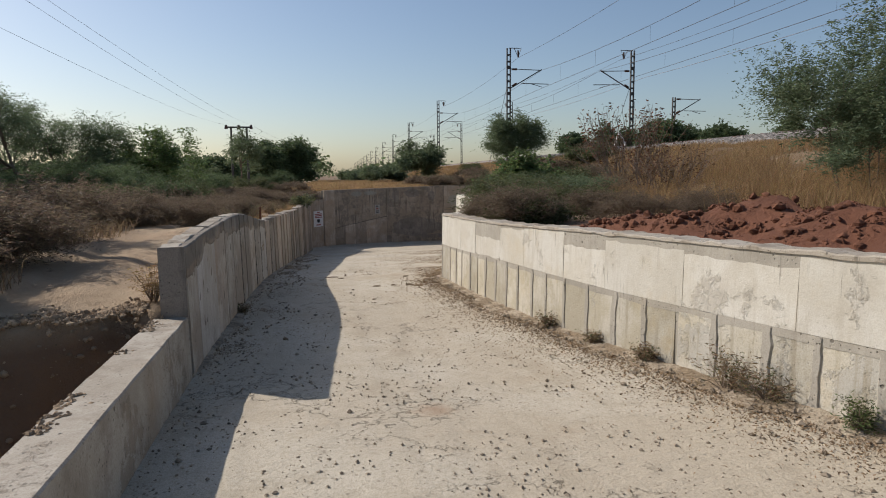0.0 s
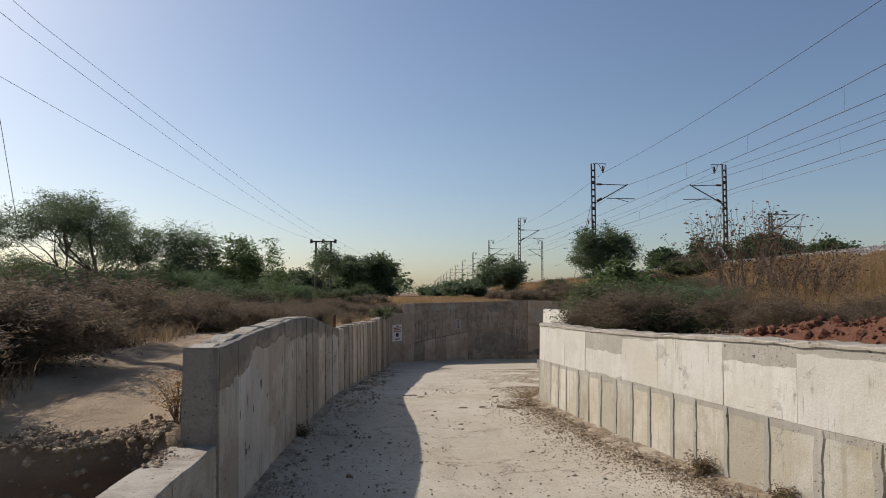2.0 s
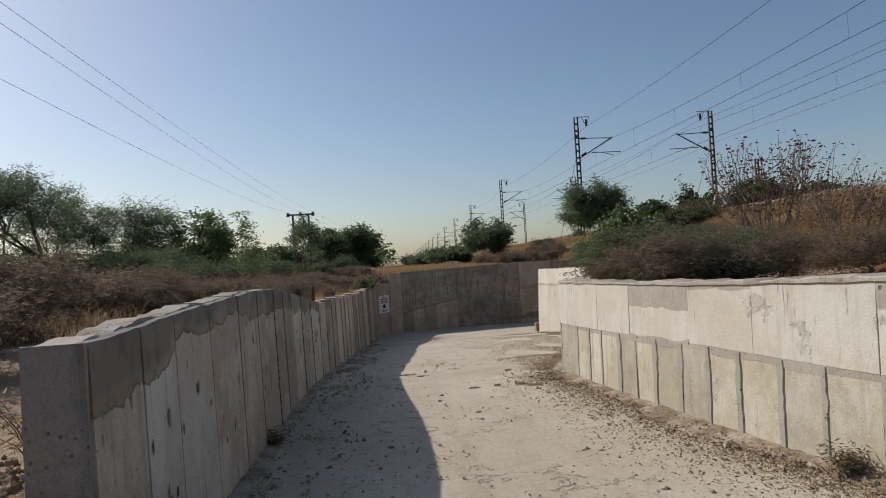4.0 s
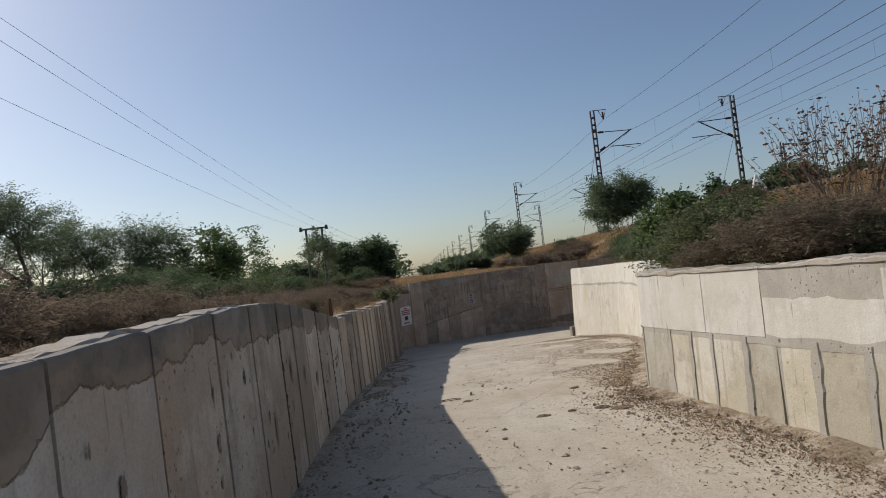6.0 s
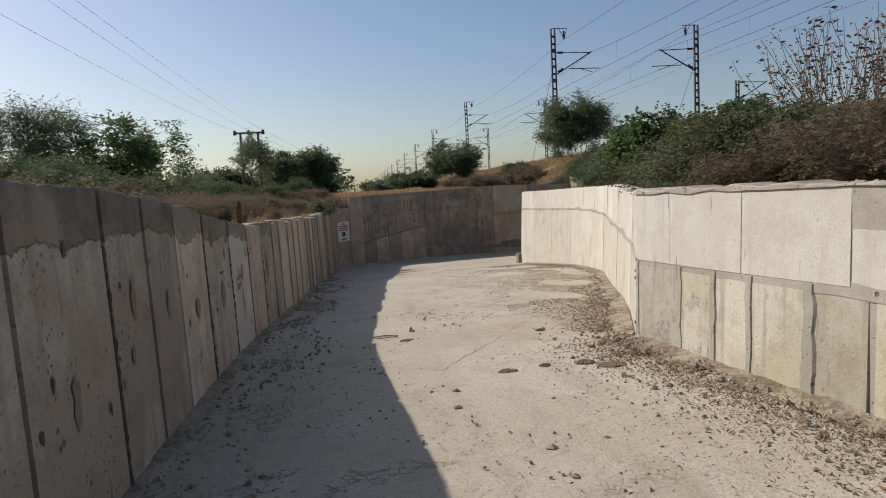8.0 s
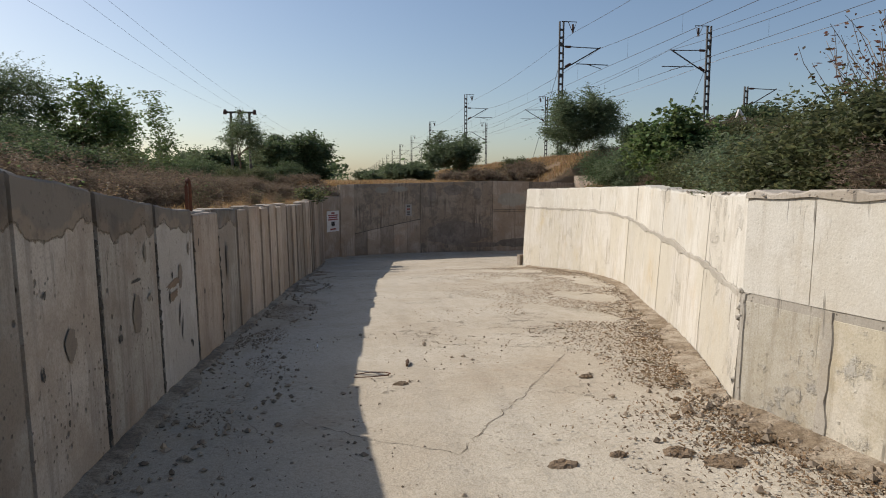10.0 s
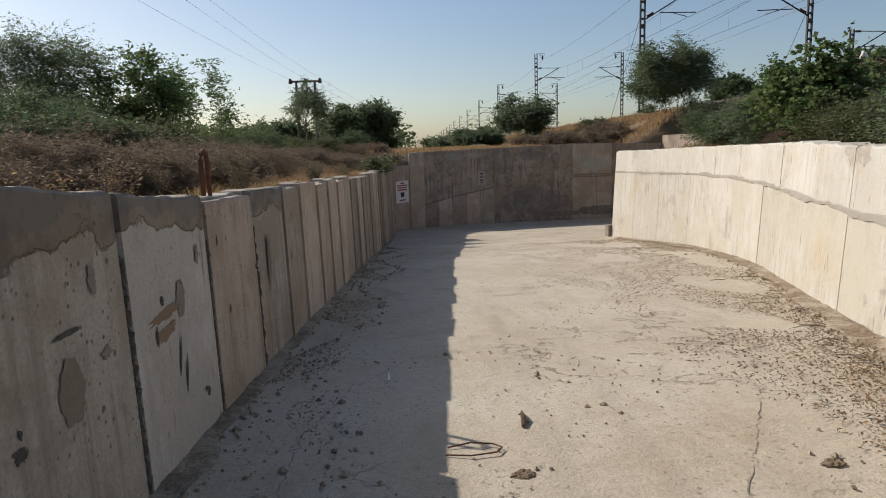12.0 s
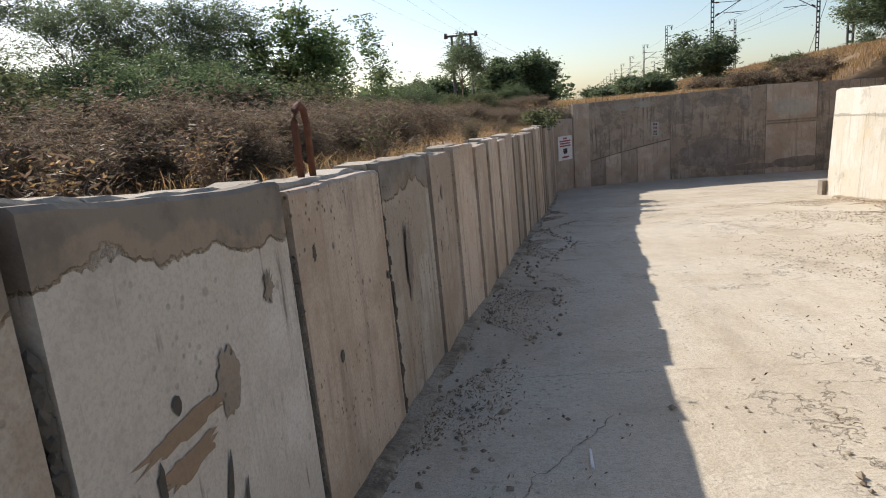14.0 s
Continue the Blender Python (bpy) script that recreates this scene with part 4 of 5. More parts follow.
for i in range(30):
    if i < 8:
        y = float(rng.uniform(11.5, 27))
        x = right_x(y) + 0.9 + float(rng.uniform(0, 2.6))
    else:
        y = float(rng.uniform(10, 33))
        x = right_x(y) + 2.6 + float(rng.uniform(0, 3.2))
    ob = copy_thing(dry[i % 2], pose(x, y, terrain(x, y) - 0.05, 0, 0, float(rng.uniform(0, 360))))
    tagged(ob, "leafless grey-brown thorn scrub on the embankment slope", group="dry scrub on the slope")
    k = float(rng.uniform(0.45, 0.8))
    ob.scale = (k, k, k * 0.9)

spots = []
for _ in range(46000):
    y = rng.uniform(7.5, 58)
    x = scrub_edge(y) - 0.25 - abs(rng.normal()) * 3.2
    if noise.noise((x * 0.5, y * 0.5, 6)) > -0.25:
        spots.append((x, y, terrain(x, y) - 0.02))
blades("scrub_grass", spots, 0.38, 0.45, 0.005, "pale", "dry brown grass and weeds among the scrub", "dry grass", 6)
spots = []
for _ in range(15000):
    y = rng.uniform(18.0, 43)
    x = left_x(y) - 0.3 - rng.uniform(0, 1) ** 1.4 * 1.6
    if noise.noise((x * 0.9, y * 0.6, 12)) > -0.12:
        spots.append((x, y, terrain(x, y) - 0.02))
blades("verge_grass", spots, 0.22, 0.5, 0.004, "straw", "rust-coloured dry grass along the top of the wall", "dry grass", 7)
spots = []
for _ in range(120000):
    y = rng.uniform(3.0, 33)
    d = rng.uniform(0, 1) ** 0.8 * 11
    x = right_x(y) + 0.5 + d
    if (y < 11 and d < 2.6 + 0.6 * noise.noise((y, 1, 1))) or (y >= 11 and d < 3.6 + noise.noise((y, 1, 1))):
        continue
    if noise.noise((x * 0.45, y * 0.45, 2)) > -0.2:
        spots.append((x, y, terrain(x, y) - 0.02))
blades("tall_grass", spots, 0.75, 0.5, 0.0042, "straw", "tall golden dry grass on the embankment slope", "dry grass", 8, (0.5, 0.1), [1 - 0.62 * smooth01(9.5, 14.0, p[0] * RAIL_N.x + p[1] * RAIL_N.y) for p in spots])
spots = []
for _ in range(160000):
    a = rng.uniform(26, 120)
    u = rng.uniform(-3.5, 16.9) if a > 46 else rng.uniform(8.5, 16.9)
    p = rail_at(u, a)
    if p.y < 46.2 and p.x < 16.7 and p.y > 34.0:
        continue
    if p.y < 34 and p.x < right_x(p.y) + 0.6:
        continue
    if noise.noise((p.x * 0.3, p.y * 0.3, 2)) > -0.3:
        spots.append((p.x, p.y, terrain(p.x, p.y) - 0.02))
blades("embankment_grass", spots, 0.42, 0.4, 0.014, "straw", "dry golden grass and weeds covering the embankment", "dry grass", 9)
for i, (x, y, m) in enumerate(((12.5, 52, "bush"), (14.0, 56, "drybush"), (13.2, 61, "bush"), (15.4, 50.5, "drybush"), (16.3, 55, "drybush"), (11.8, 57, "drybush"), (15, 64, "bush"), (11.5, 49, "drybush"), (13.5, 48.3, "drybush"), (17.6, 60, "bush"), (17.4, 36.2, "bush"), (17.6, 39.2, "drybush"), (17.3, 42.0, "bush"), (17.8, 44.8, "drybush"), (16.0, 32.5, "bush"), (14.5, 33.0, "drybush"), (17.0, 33.6, "drybush"))):
    make_tree("scrub_bush", (x, y), 1.0, 2.0, m, "straggly half-dry bush on the embankment", "bush", 120 + i, per=24, size=(0.1, 0.045), clump=0.18, **BUSH, group="bushes on the embankment")

# far woods on the horizon
centres = []
for _ in range(1500):
    a, r = rng.uniform(-1.1, 0.25), rng.uniform(140, 420)
    h = rng.uniform(0.3, 1) * (4.5 + 1.5 * math.sin(a * 23))
    x, y = r * math.sin(a), r * math.cos(a)
    if -4 < x - 0.08 * y < 12:
        continue
    centres.append((x, y, 0.3 + h))
vs, fs = leaf_cloud(rng, centres, 20, 1.5, 1.6, 1.2, 0.7)
vs[:, 2] = np.maximum(vs[:, 2], 0.1)
tagged(sheet("far_woods", vs.tolist(), fs.tolist(), "dark"), "hazy line of distant dark green trees", "woods", kind="stuff")


# ---- railway ----
def build_track_bed():
    verts, faces = [], []
    prof = [(17.0, 2.2), (18.9, 3.05), (26.9, 3.05), (28.2, 2.55)]
    al = list(np.arange(-30, 120, 1.0)) + [150, 200, 300, 500, 900]
    for a in al:
        for u, z in prof:
            verts.append(tuple(rail_at(u, a, z + 0.03 * noise.noise((a * 1.7, u, 0)))))
    for j in range(len(al) - 1):
        for i in range(3):
            q = j * 4 + i
            faces.append((q, q + 1, q + 5, q + 4))
    bed = tagged(sheet("track_bed", verts, faces, "ballast"), "grey crushed-stone railway ballast bed", "railway track", kind="structure")
    bm = bmesh.new()
    r = random.Random(3)
    for _ in range(9000):
        a, u = r.uniform(8, 62), r.uniform(17.1, 19.2)
        p = rail_at(u, a, min(3.05, 2.2 + (u - 17.0) * 0.447) + 0.02)
        lump2(p, r.uniform(0.03, 0.07), r, STONES)
    pebbles("ballast_stones", STONES, "ballast", "loose angular grey ballast stones", "stones")
    bm.free()
    for u in (20.1, 21.8, 24.0, 25.7):
        bm = bmesh.new()
        for a0, a1 in ((-30, 900),):
            tube(bm, [rail_at(u, a0, 3.14), rail_at(u, a1, 3.14)], 0.06, 4)
        part("rail", bm, "rust", bed)


STONES = []
_ico = bmesh.new()
bmesh.ops.create_icosphere(_ico, subdivisions=1, radius=1)
ICO_V = [tuple(v.co) for v in _ico.verts]
ICO_F = [tuple(v.index for v in f.verts) for f in _ico.faces]
_ico.free()
OCT_V = [(1, 0, 0), (0, 1, 0), (-1, 0, 0), (0, -1, 0), (0, 0, 1), (0, 0, -1)]
OCT_F = [(0, 1, 4), (1, 2, 4), (2, 3, 4), (3, 0, 4), (1, 0, 5), (2, 1, 5), (3, 2, 5), (0, 3, 5)]


def lump2(p, r, rnd, store, flat=0.65, fine=False):
    """Adds one rough stone or clod to a list."""
    V, F = (ICO_V, ICO_F) if fine else (OCT_V, OCT_F)
    a = rnd.uniform(0, 6.28)
    c, s = math.cos(a), math.sin(a)
    sx, sy, sz = (r * rnd.uniform(0.7, 1.3) for _ in range(3))
    vs = []
    for x, y, z in V:
        k = rnd.uniform(0.75, 1.2)
        x, y = x * sx * k, y * sy * k
        vs.append((p[0] + x * c - y * s, p[1] + x * s + y * c, p[2] + z * sz * k * flat))
    store.append((vs, F))


def pebbles(name, store, mat, label, category, parent=None):
    verts, faces = [], []
    for vs, F in store:
        n = len(verts)
        verts += vs
        faces += [tuple(i + n for i in f) for f in F]
    ob = sheet(name, verts, faces, mat, parent)
    return tagged(ob, label, category, kind="stuff")


build_track_bed()


def build_mast(u, along, out, base, top, bracket=True, drop=2.05):
    """A lattice mast with its cantilever; out: +1 or -1, the side on which the arm reaches over the track."""
    ob = thing("railway_mast", tuple(rail_at(u, along, base)), "dark steel lattice railway mast with a cantilever arm", "railway mast", "masts along the railway", rz=-4.6)
    h = top - base
    for k in (-1, 1):
        bm = bmesh.new()
        box(bm, k * 0.16 - 0.05, k * 0.16 + 0.05, -0.09, 0.09, 0, h)
        part("channel", bm, "steel", ob)
    n = int(h / 0.62)
    for i in range(n):
        bm = bmesh.new()
        box(bm, -0.2, 0.2, -0.1, 0.1, 0.3 + i * 0.62, 0.3 + i * 0.62 + (0.3 if i % 4 == 2 else 0.15))
        part("batten", bm, "steel", ob)
    bm = bmesh.new()
    box(bm, -0.5, 0.5, -0.5, 0.5, -0.6, 0.15)
    part("footing", bm, "pole", ob)
    if bracket:
        bm = bmesh.new()
        tube(bm, [(0, 0, h), (out * 1.25, 0, h), (out * 0.95, 0, h - 0.85)], 0.04, 5)
        tube(bm, [(out * 0.95, 0, h - 0.85), (out * 0.55, 0, h)], 0.03, 5)
        part("top_bracket", bm, "steel", ob)
        bm = bmesh.new()
        tube(bm, [(out * 0.95, 0, h - 0.2), (out * 0.95, 0, h - 0.85)], 0.09, 8)
        part("insulator", bm, "insulator", ob)
    a = h - drop
    bm = bmesh.new()
    tube(bm, [(out * 0.2, 0, a + 0.08), (out * 3.3, 0, a)], 0.04, 6)
    tube(bm, [(out * 0.2, 0, a - 1.75), (out * 3.35, 0, a + 0.08)], 0.055, 6)
    tube(bm, [(out * 1.3, 0, a - 1.28), (out * 4.05, 0, a - 1.32)], 0.04, 6)
    tube(bm, [(out * 2.3, 0, a - 1.32), (out * 3.4, 0, a - 1.62)], 0.03, 5)
    arm = part("cantilever_arm", bm, "steel", ob)
    for z0, dz in ((a + 0.06, 0.0), (a - 1.55, 0.26)):
        bm = bmesh.new()
        tube(bm, [(out * 0.35, 0, z0), (out * 0.8, 0, z0 + dz)], 0.10, 8)
        part("insulator", bm, "insulator", arm)
    return ob


for k in range(-1, 14):
    al = 62.9 + 45.2 * k
    if k < 0:
        continue
    build_mast(16.7, al, 1, 2.55, 13.5)
    build_mast(29.2, al + (0.0 if k else -0.6), -1, 2.55, 13.4)
build_mast(39.2, 72.4, 1, 1.2, 10.1, False, 0.25)


def build_wire(name, pts, r, mat, label):
    bm = bmesh.new()
    tube(bm, pts, r, 4, False)
    return tagged(part(name, bm, mat), label, "overhead wire", "overhead wires")


for u, z, drop, mat, r in ((20.0, 11.45, 0.7, "wire", 0.018), (20.1, 9.75, 0.05, "wire", 0.018), (25.9, 11.4, 0.7, "wire", 0.018), (25.8, 9.7, 0.05, "wire", 0.018),
                           (17.7, 12.65, 0.5, "wire", 0.016), (28.2, 12.6, 0.5, "wire", 0.016), (30.8, 10.9, 0.3, "bright_wire", 0.022)):
    pts = []
    for k in range(-3, 8):
        a0 = 62.9 + 45.2 * (k - 1)
        seg = sag(rail_at(u, a0, z), rail_at(u, a0 + 45.2, z), drop, 10)
        pts += seg if not pts else seg[1:]
    build_wire("railway_wire", pts, r, mat, "thin overhead railway wire strung between the masts")
for u, zt, zb, dr in ((20.05, 11.45, 9.75, 0.7), (25.85, 11.4, 9.7, 0.7)):
    for k in range(0, 3):
        for f in (0.12, 0.3, 0.5, 0.7, 0.88):
            a = 62.9 + 45.2 * (k - 1 + f)
            top = zt - 4 * dr * f * (1 - f)
            build_wire("dropper_wire", [rail_at(u, a, zb), rail_at(u, a, top)], 0.007, "wire", "short dropper holding the contact wire")
for u, a, d in ((16.7, 62.9, -1), (29.2, 62.3, 1)):
    build_wire("stay_wire", [rail_at(u, a, 10.5), rail_at(u + 0.3 * d, a + 7.0, 2.6)], 0.02, "wire", "slanting stay wire of a railway mast")

# ---- twin pole, roadside pole and their wires ----
hp = thing("twin_pole", (-3.9, 65.3, 0.25), "two dark poles joined by a cross-arm with insulators", "power pole", rz=-6)
for k in (-0.72, 0.72):
    bm = bmesh.new()
    tube(bm, [(k, 0, -0.3), (k, 0, 5.85)], [0.13, 0.09], 8)
    part("pole", bm, "steel", hp)
bm = bmesh.new()
box(bm, -1.25, 1.25, -0.06, 0.06, 5.72, 5.86)
part("cross_arm", bm, "steel", hp)
for k in (-1.15, 0.0, 1.15):
    bm = bmesh.new()
    tube(bm, [(k, -0.1, 5.62), (k, -0.1, 6.0)], [0.16, 0.1], 8)
    part("insulator", bm, "insulator", hp)
pp = thing("cement_pole", (-6.9, 14.3, 0.2), "tapering grey cement power pole standing in the scrub", "power pole")
bm = bmesh.new()
box(bm, -0.12, 0.12, -0.1, 0.1, -0.3, 6.1)
for v in bm.verts:
    if v.co.z > 5:
        v.co.x *= 0.55
        v.co.y *= 0.6
part("shaft", bm, "pole", pp)
bm = bmesh.new()
tube(bm, sag((0.06, 0, 5.9), (0.75, 0.2, 1.9), 0.0, 8), 0.006, 4)
part("hanging_cable", bm, "black", pp)
for k, (dx, dz) in enumerate(((-1.15, 0.0), (0.0, 0.0), (1.15, 0.0))):
    b = ((-5.75, -5.0, -4.75)[k], 12.0, (4.55, 5.0, 5.1)[k])
    pts = sag((-3.9 + dx, 65.2, 6.25), b, 0.35, 24)
    pts += [Vector(b).lerp(Vector((b[0] - 1.2, -28, 6.8)), f) for f in (0.33, 0.66, 1.0)]
    build_wire("power_wire", pts, 0.0045, "wire", "thin power line running to the twin pole")
    build_wire("power_wire", sag((-3.9 + dx, 65.4, 6.25), (6.5 + dx, 120, 5.5), 0.6, 10), 0.008, "wire", "thin power line running to the twin pole")


# ---- details on the walls ----
def on_left(y, z, out=0.012):
    """A place and heading on the face of the shaded wall."""
    s = LEFT.s_of_y(y)
    x, yy = LEFT.at(s, out + 0.02 * (left_top(y) - z))
    x2, y2 = LEFT.at(s + 0.1, out + 0.02 * (left_top(y) - z))
    return Matrix.Translation((x, yy, z)) @ Matrix.Rotation(math.atan2(y2 - yy, x2 - x), 4, "Z")


def blob(w, h, depth, seed, n=18, wobble=0.16, shear=0.0, pointed=0.0):
    """A thin uneven patch of mortar, upright, facing -y."""
    r = random.Random(seed)
    bm = bmesh.new()
    rim, lip = [], []
    for i in range(n):
        a = 2 * math.pi * i / n
        k = 1 + wobble * r.uniform(-1, 1)
        x, z = 0.5 * w * math.cos(a) * k, 0.5 * h * math.sin(a) * k
        x *= 1 - pointed * abs(math.sin(a))
        x += shear * z
        rim.append(bm.verts.new((x, 0.0, z)))
        lip.append(bm.verts.new((x * 0.9, -depth, z * 0.9)))
    for i in range(n):
        j = (i + 1) % n
        bm.faces.new((rim[i], rim[j], lip[j], lip[i]))
    bm.faces.new(lip)
    bmesh.ops.recalc_face_normals(bm, faces=bm.faces)
    return bm


core = bpy.data.objects["wall_left"]
PATCHES = ((14.9, -0.28, 0.17, 0.26, "patch", 0.1, 0, 0), (16.09, -0.2, 0.13, 0.22, "patch", 0.1, 0, 0), (13.83, -0.22, 0.13, 0.17, "patch", 0.1, 0, 0), (15.15, 0.1, 0.06, 0.13, "patch", 0.3, 0, 0), (15.2, -0.22, 0.09, 0.05, "patch", 0.3, 0, 0),
           (16.0, -0.5, 0.035, 0.22, "joint", 0.05, 0.25, 0.5), (16.07, -0.62, 0.03, 0.22, "joint", 0.05, 0.22, 0.5), (14.92, -0.06, 0.2, 0.025, "joint", 0.2, 0, 0), (16.84, 0.02, 0.035, 0.07, "joint", 0.3, 0, 0), (16.42, 0.0, 0.07, 0.11, "patch", 0.4, 0, 0),
           (18.3, -0.35, 0.13, 0.42, "far_dark", 0.3, 0, 0), (19.5, -0.1, 0.06, 0.14, "patch", 0.2, 0, 0), (12.3, 0.1, 0.09, 0.22, "patch", 0.3, 0, 0), (11.4, -0.2, 0.08, 0.24, "patch", 0.3, 0, 0),
           (13.0, -0.05, 0.07, 0.2, "patch", 0.3, 0, 0), (10.6, 0.3, 0.05, 0.1, "joint", 0.3, 0, 0), (9.9, 0.05, 0.05, 0.12, "patch", 0.4, 0, 0), (12.2, -0.2, 0.05, 0.1, "patch", 0.3, 0, 0), (14.55, -0.36, 0.07, 0.05, "joint", 0.4, 0, 0), (8.7, 0.2, 0.05, 0.1, "patch", 0.4, 0, 0))
SMEARS = ((15.87, -0.225, 0.46, 0.06, 2), (15.85, -0.32, 0.27, 0.075, 2))
for i, (y, z, w, h, turn) in enumerate(SMEARS):
    ob = part("mortar_smear", blob(w, h, 0.001, 70 + i, 34, 0.25), "tan", core)
    ob.matrix_basis = on_left(y, z, 0.0052) @ Matrix.Rotation(-radians(turn), 4, "Y")
for i, (y, z, w, h, m, wob, shear, pt) in enumerate(PATCHES):
    ob = part("mortar_patch", blob(w, h, 0.001, i, 34, wob + 0.05, shear, pt), m, core)
    ob.matrix_basis = on_left(y, z, 0.0065)
r = random.Random(21)
for i in range(70):
    y = 7.3 + 32 * r.random() ** 1.4
    z = left_top(y) - r.uniform(0.25, 1.2)
    ob = part("pock_mark", blob(r.uniform(0.015, 0.04), r.uniform(0.03, 0.11), 0.0015, i + 200, 9, 0.3), "joint" if i % 3 else "patch", core)
    ob.matrix_basis = on_left(y, z, 0.0065)
# rough mortar squeezed out of the widest joints
for y, seed in ((14.28, 1), (15.45, 2), (16.65, 3), (17.88, 4), (11.95, 5)):
    rr = random.Random(seed)
    store = []
    z = floor_z(y) + 0.05
    while z < left_top(y) - 0.3:
        p = on_left(y, z, -0.012).translation
        lump2((p.x, p.y, p.z), rr.uniform(0.014, 0.026), rr, store, 1.6, True)
        z += rr.uniform(0.02, 0.04)
    ob = pebbles("joint_mortar", store, "joint", "crumbling dark mortar in the open joint", "", core)

# bent iron loop on the wall
loop = thing("iron_loop", (-0.6, 17.27, left_top(17.27) - 0.03), "rusty bent iron bar loop standing on the wall top", "iron bar", rz=80)
bm = bmesh.new()
tube(bm, [(-0.05, 0, 0), (-0.055, 0, 0.26), (-0.04, 0, 0.31), (0.0, 0, 0.335), (0.04, 0, 0.31), (0.055, 0, 0.25), (0.06, 0, 0.0)], 0.017, 8)
part("bar", bm, "rust", loop, smooth=True)


def notice(name, w, h, m, label, rows, face="paint"):
    """A painted board with lines of lettering too small to read."""
    ob = thing(name, (0, 0, 0), label, "sign")
    ob.matrix_basis = m
    bm = bmesh.new()
    box(bm, -w / 2, w / 2, -0.02, 0.0, -h / 2, h / 2)
    bmesh.ops.bevel(bm, geom=bm.edges[:], offset=0.004, segments=1)
    board = part("board", bm, face, ob)
    r = random.Random(len(rows) + 7)
    for z, hh, ww, mat in rows:
        x = -ww * w / 2
        while x < ww * w / 2 - 0.02:
            e = min(x + r.uniform(0.05, 0.13) * w / 0.6, ww * w / 2)
            bm = bmesh.new()
            box(bm, x, e - 0.012, -0.024, -0.0205, z * h - hh * h / 2, z * h + hh * h / 2)
            part("lettering", bm, mat, board)
            x = e
    return ob


cm = Matrix.Translation((2.17, 43.9, -1.45)) @ Matrix.Rotation(math.atan2(1.4, 0.97), 4, "Z") @ Matrix.Translation((0, -0.012, 0))
notice("warning_sign", 1.15, 1.05, cm, "white notice board with red lettering fixed to the wall", ((0.4, 0.07, 0.3, "ink"), (0.29, 0.06, 0.8, "ink"), (0.19, 0.06, 0.72, "ink"), (0.09, 0.06, 0.8, "ink"), (-0.1, 0.16, 0.3, "black"), (-0.19, 0.1, 0.25, "black"), (-0.38, 0.07, 0.5, "ink")))
x, y = FAR.at(float(np.interp(6.37, FAR.q[:, 0], FAR.s)), 0.02)
notice("number_plate", 0.34, 0.62, Matrix.Translation((x, y - 0.004, -0.98)), "small white number plate painted on the far wall", ((0.33, 0.14, 0.55, "black"), (0.08, 0.18, 0.5, "ink"), (-0.2, 0.14, 0.5, "black"), (-0.38, 0.1, 0.55, "black")), "dull")
FARW = bpy.data.objects["wall_far"]
for x0, x1, z in ((11.25, 13.3, -1.12), (11.25, 13.3, -1.0)):
    s0, s1 = [float(np.interp(v, FAR.q[:, 0], FAR.s)) for v in (x0, x1)]
    part("ledge", block(FAR, s0, s1, 0.0, 0.05, lambda s: z - 0.035, lambda s: z + 0.02, 0, 0.3, 0.01), "far", FARW)
for i, (x, z, w, h, m) in enumerate(((3.9, 0.05, 0.9, 0.42, "far"), (4.9, 0.12, 0.8, 0.34, "mortar"), (5.9, 0.16, 0.9, 0.3, "mortar"), (7.7, -0.05, 0.5, 0.9, "far_dark"), (8.9, 0.1, 1.1, 0.6, "far_dark"), (9.2, -2.3, 3.6, 1.3, "far_dark"), (10.3, -0.1, 0.5, 0.7, "far_dark"), (12.3, -0.45, 1.7, 0.75, "mortar"), (12.6, -2.9, 2.2, 0.5, "far_dark"), (10.6, -3.0, 2.2, 0.3, "far_dark"))):
    s = float(np.interp(x, FAR.q[:, 0], FAR.s))
    x0, y0 = FAR.at(s, 0.02)
    x1, y1 = FAR.at(s + 0.1, 0.02)
    ob = part("stain", blob(w, h, 0.003, 300 + i, 40, 0.12), m, FARW)
    ob.matrix_basis = Matrix.Translation((x0, y0, z)) @ Matrix.Rotation(math.atan2(y1 - y0, x1 - x0), 4, "Z")
stub = thing("broken_post", (9.0, 34.45, floor_z(34.4)), "short broken concrete stub at the end of the wall", "post")
bm = bmesh.new()
box(bm, -0.12, 0.12, -0.15, 0.15, -0.1, 0.42)
bmesh.ops.bevel(bm, geom=bm.edges[:], offset=0.03, segments=1)
part("stub", bm, "patch", stub)

# mortar and broken ends on the corner of the white wall
RW = bpy.data.objects["wall_right"]
r = random.Random(8)
store = []
for _ in range(260):
    z = r.uniform(-1.0, -0.15)
    lump2((3.49 + r.uniform(-0.03, 0.05), 14.2 + r.uniform(-0.09, 0.06), z), r.uniform(0.012, 0.03), r, store, 1.0, True)
pebbles("corner_mortar", store, "mortar", "rough grey mortar at the corner of the wall", "", RW)
store = []
for _ in range(900):
    y = r.uniform(2, 14.3) if r.random() < 0.6 else r.uniform(14.3, 34)
    if y < 14.2:
        x, z = right_x(y) + r.uniform(0.0, 0.3), right_top(y)
    else:
        x, z = right_x(y) + r.uniform(0.02, 0.3), right2_top(y)
    lump2((x, y, z), r.uniform(0.012, 0.04), r, store, 0.5)
pebbles("wall_rubble", store, "cap", "crumbs of broken concrete on the wall top", "rubble")

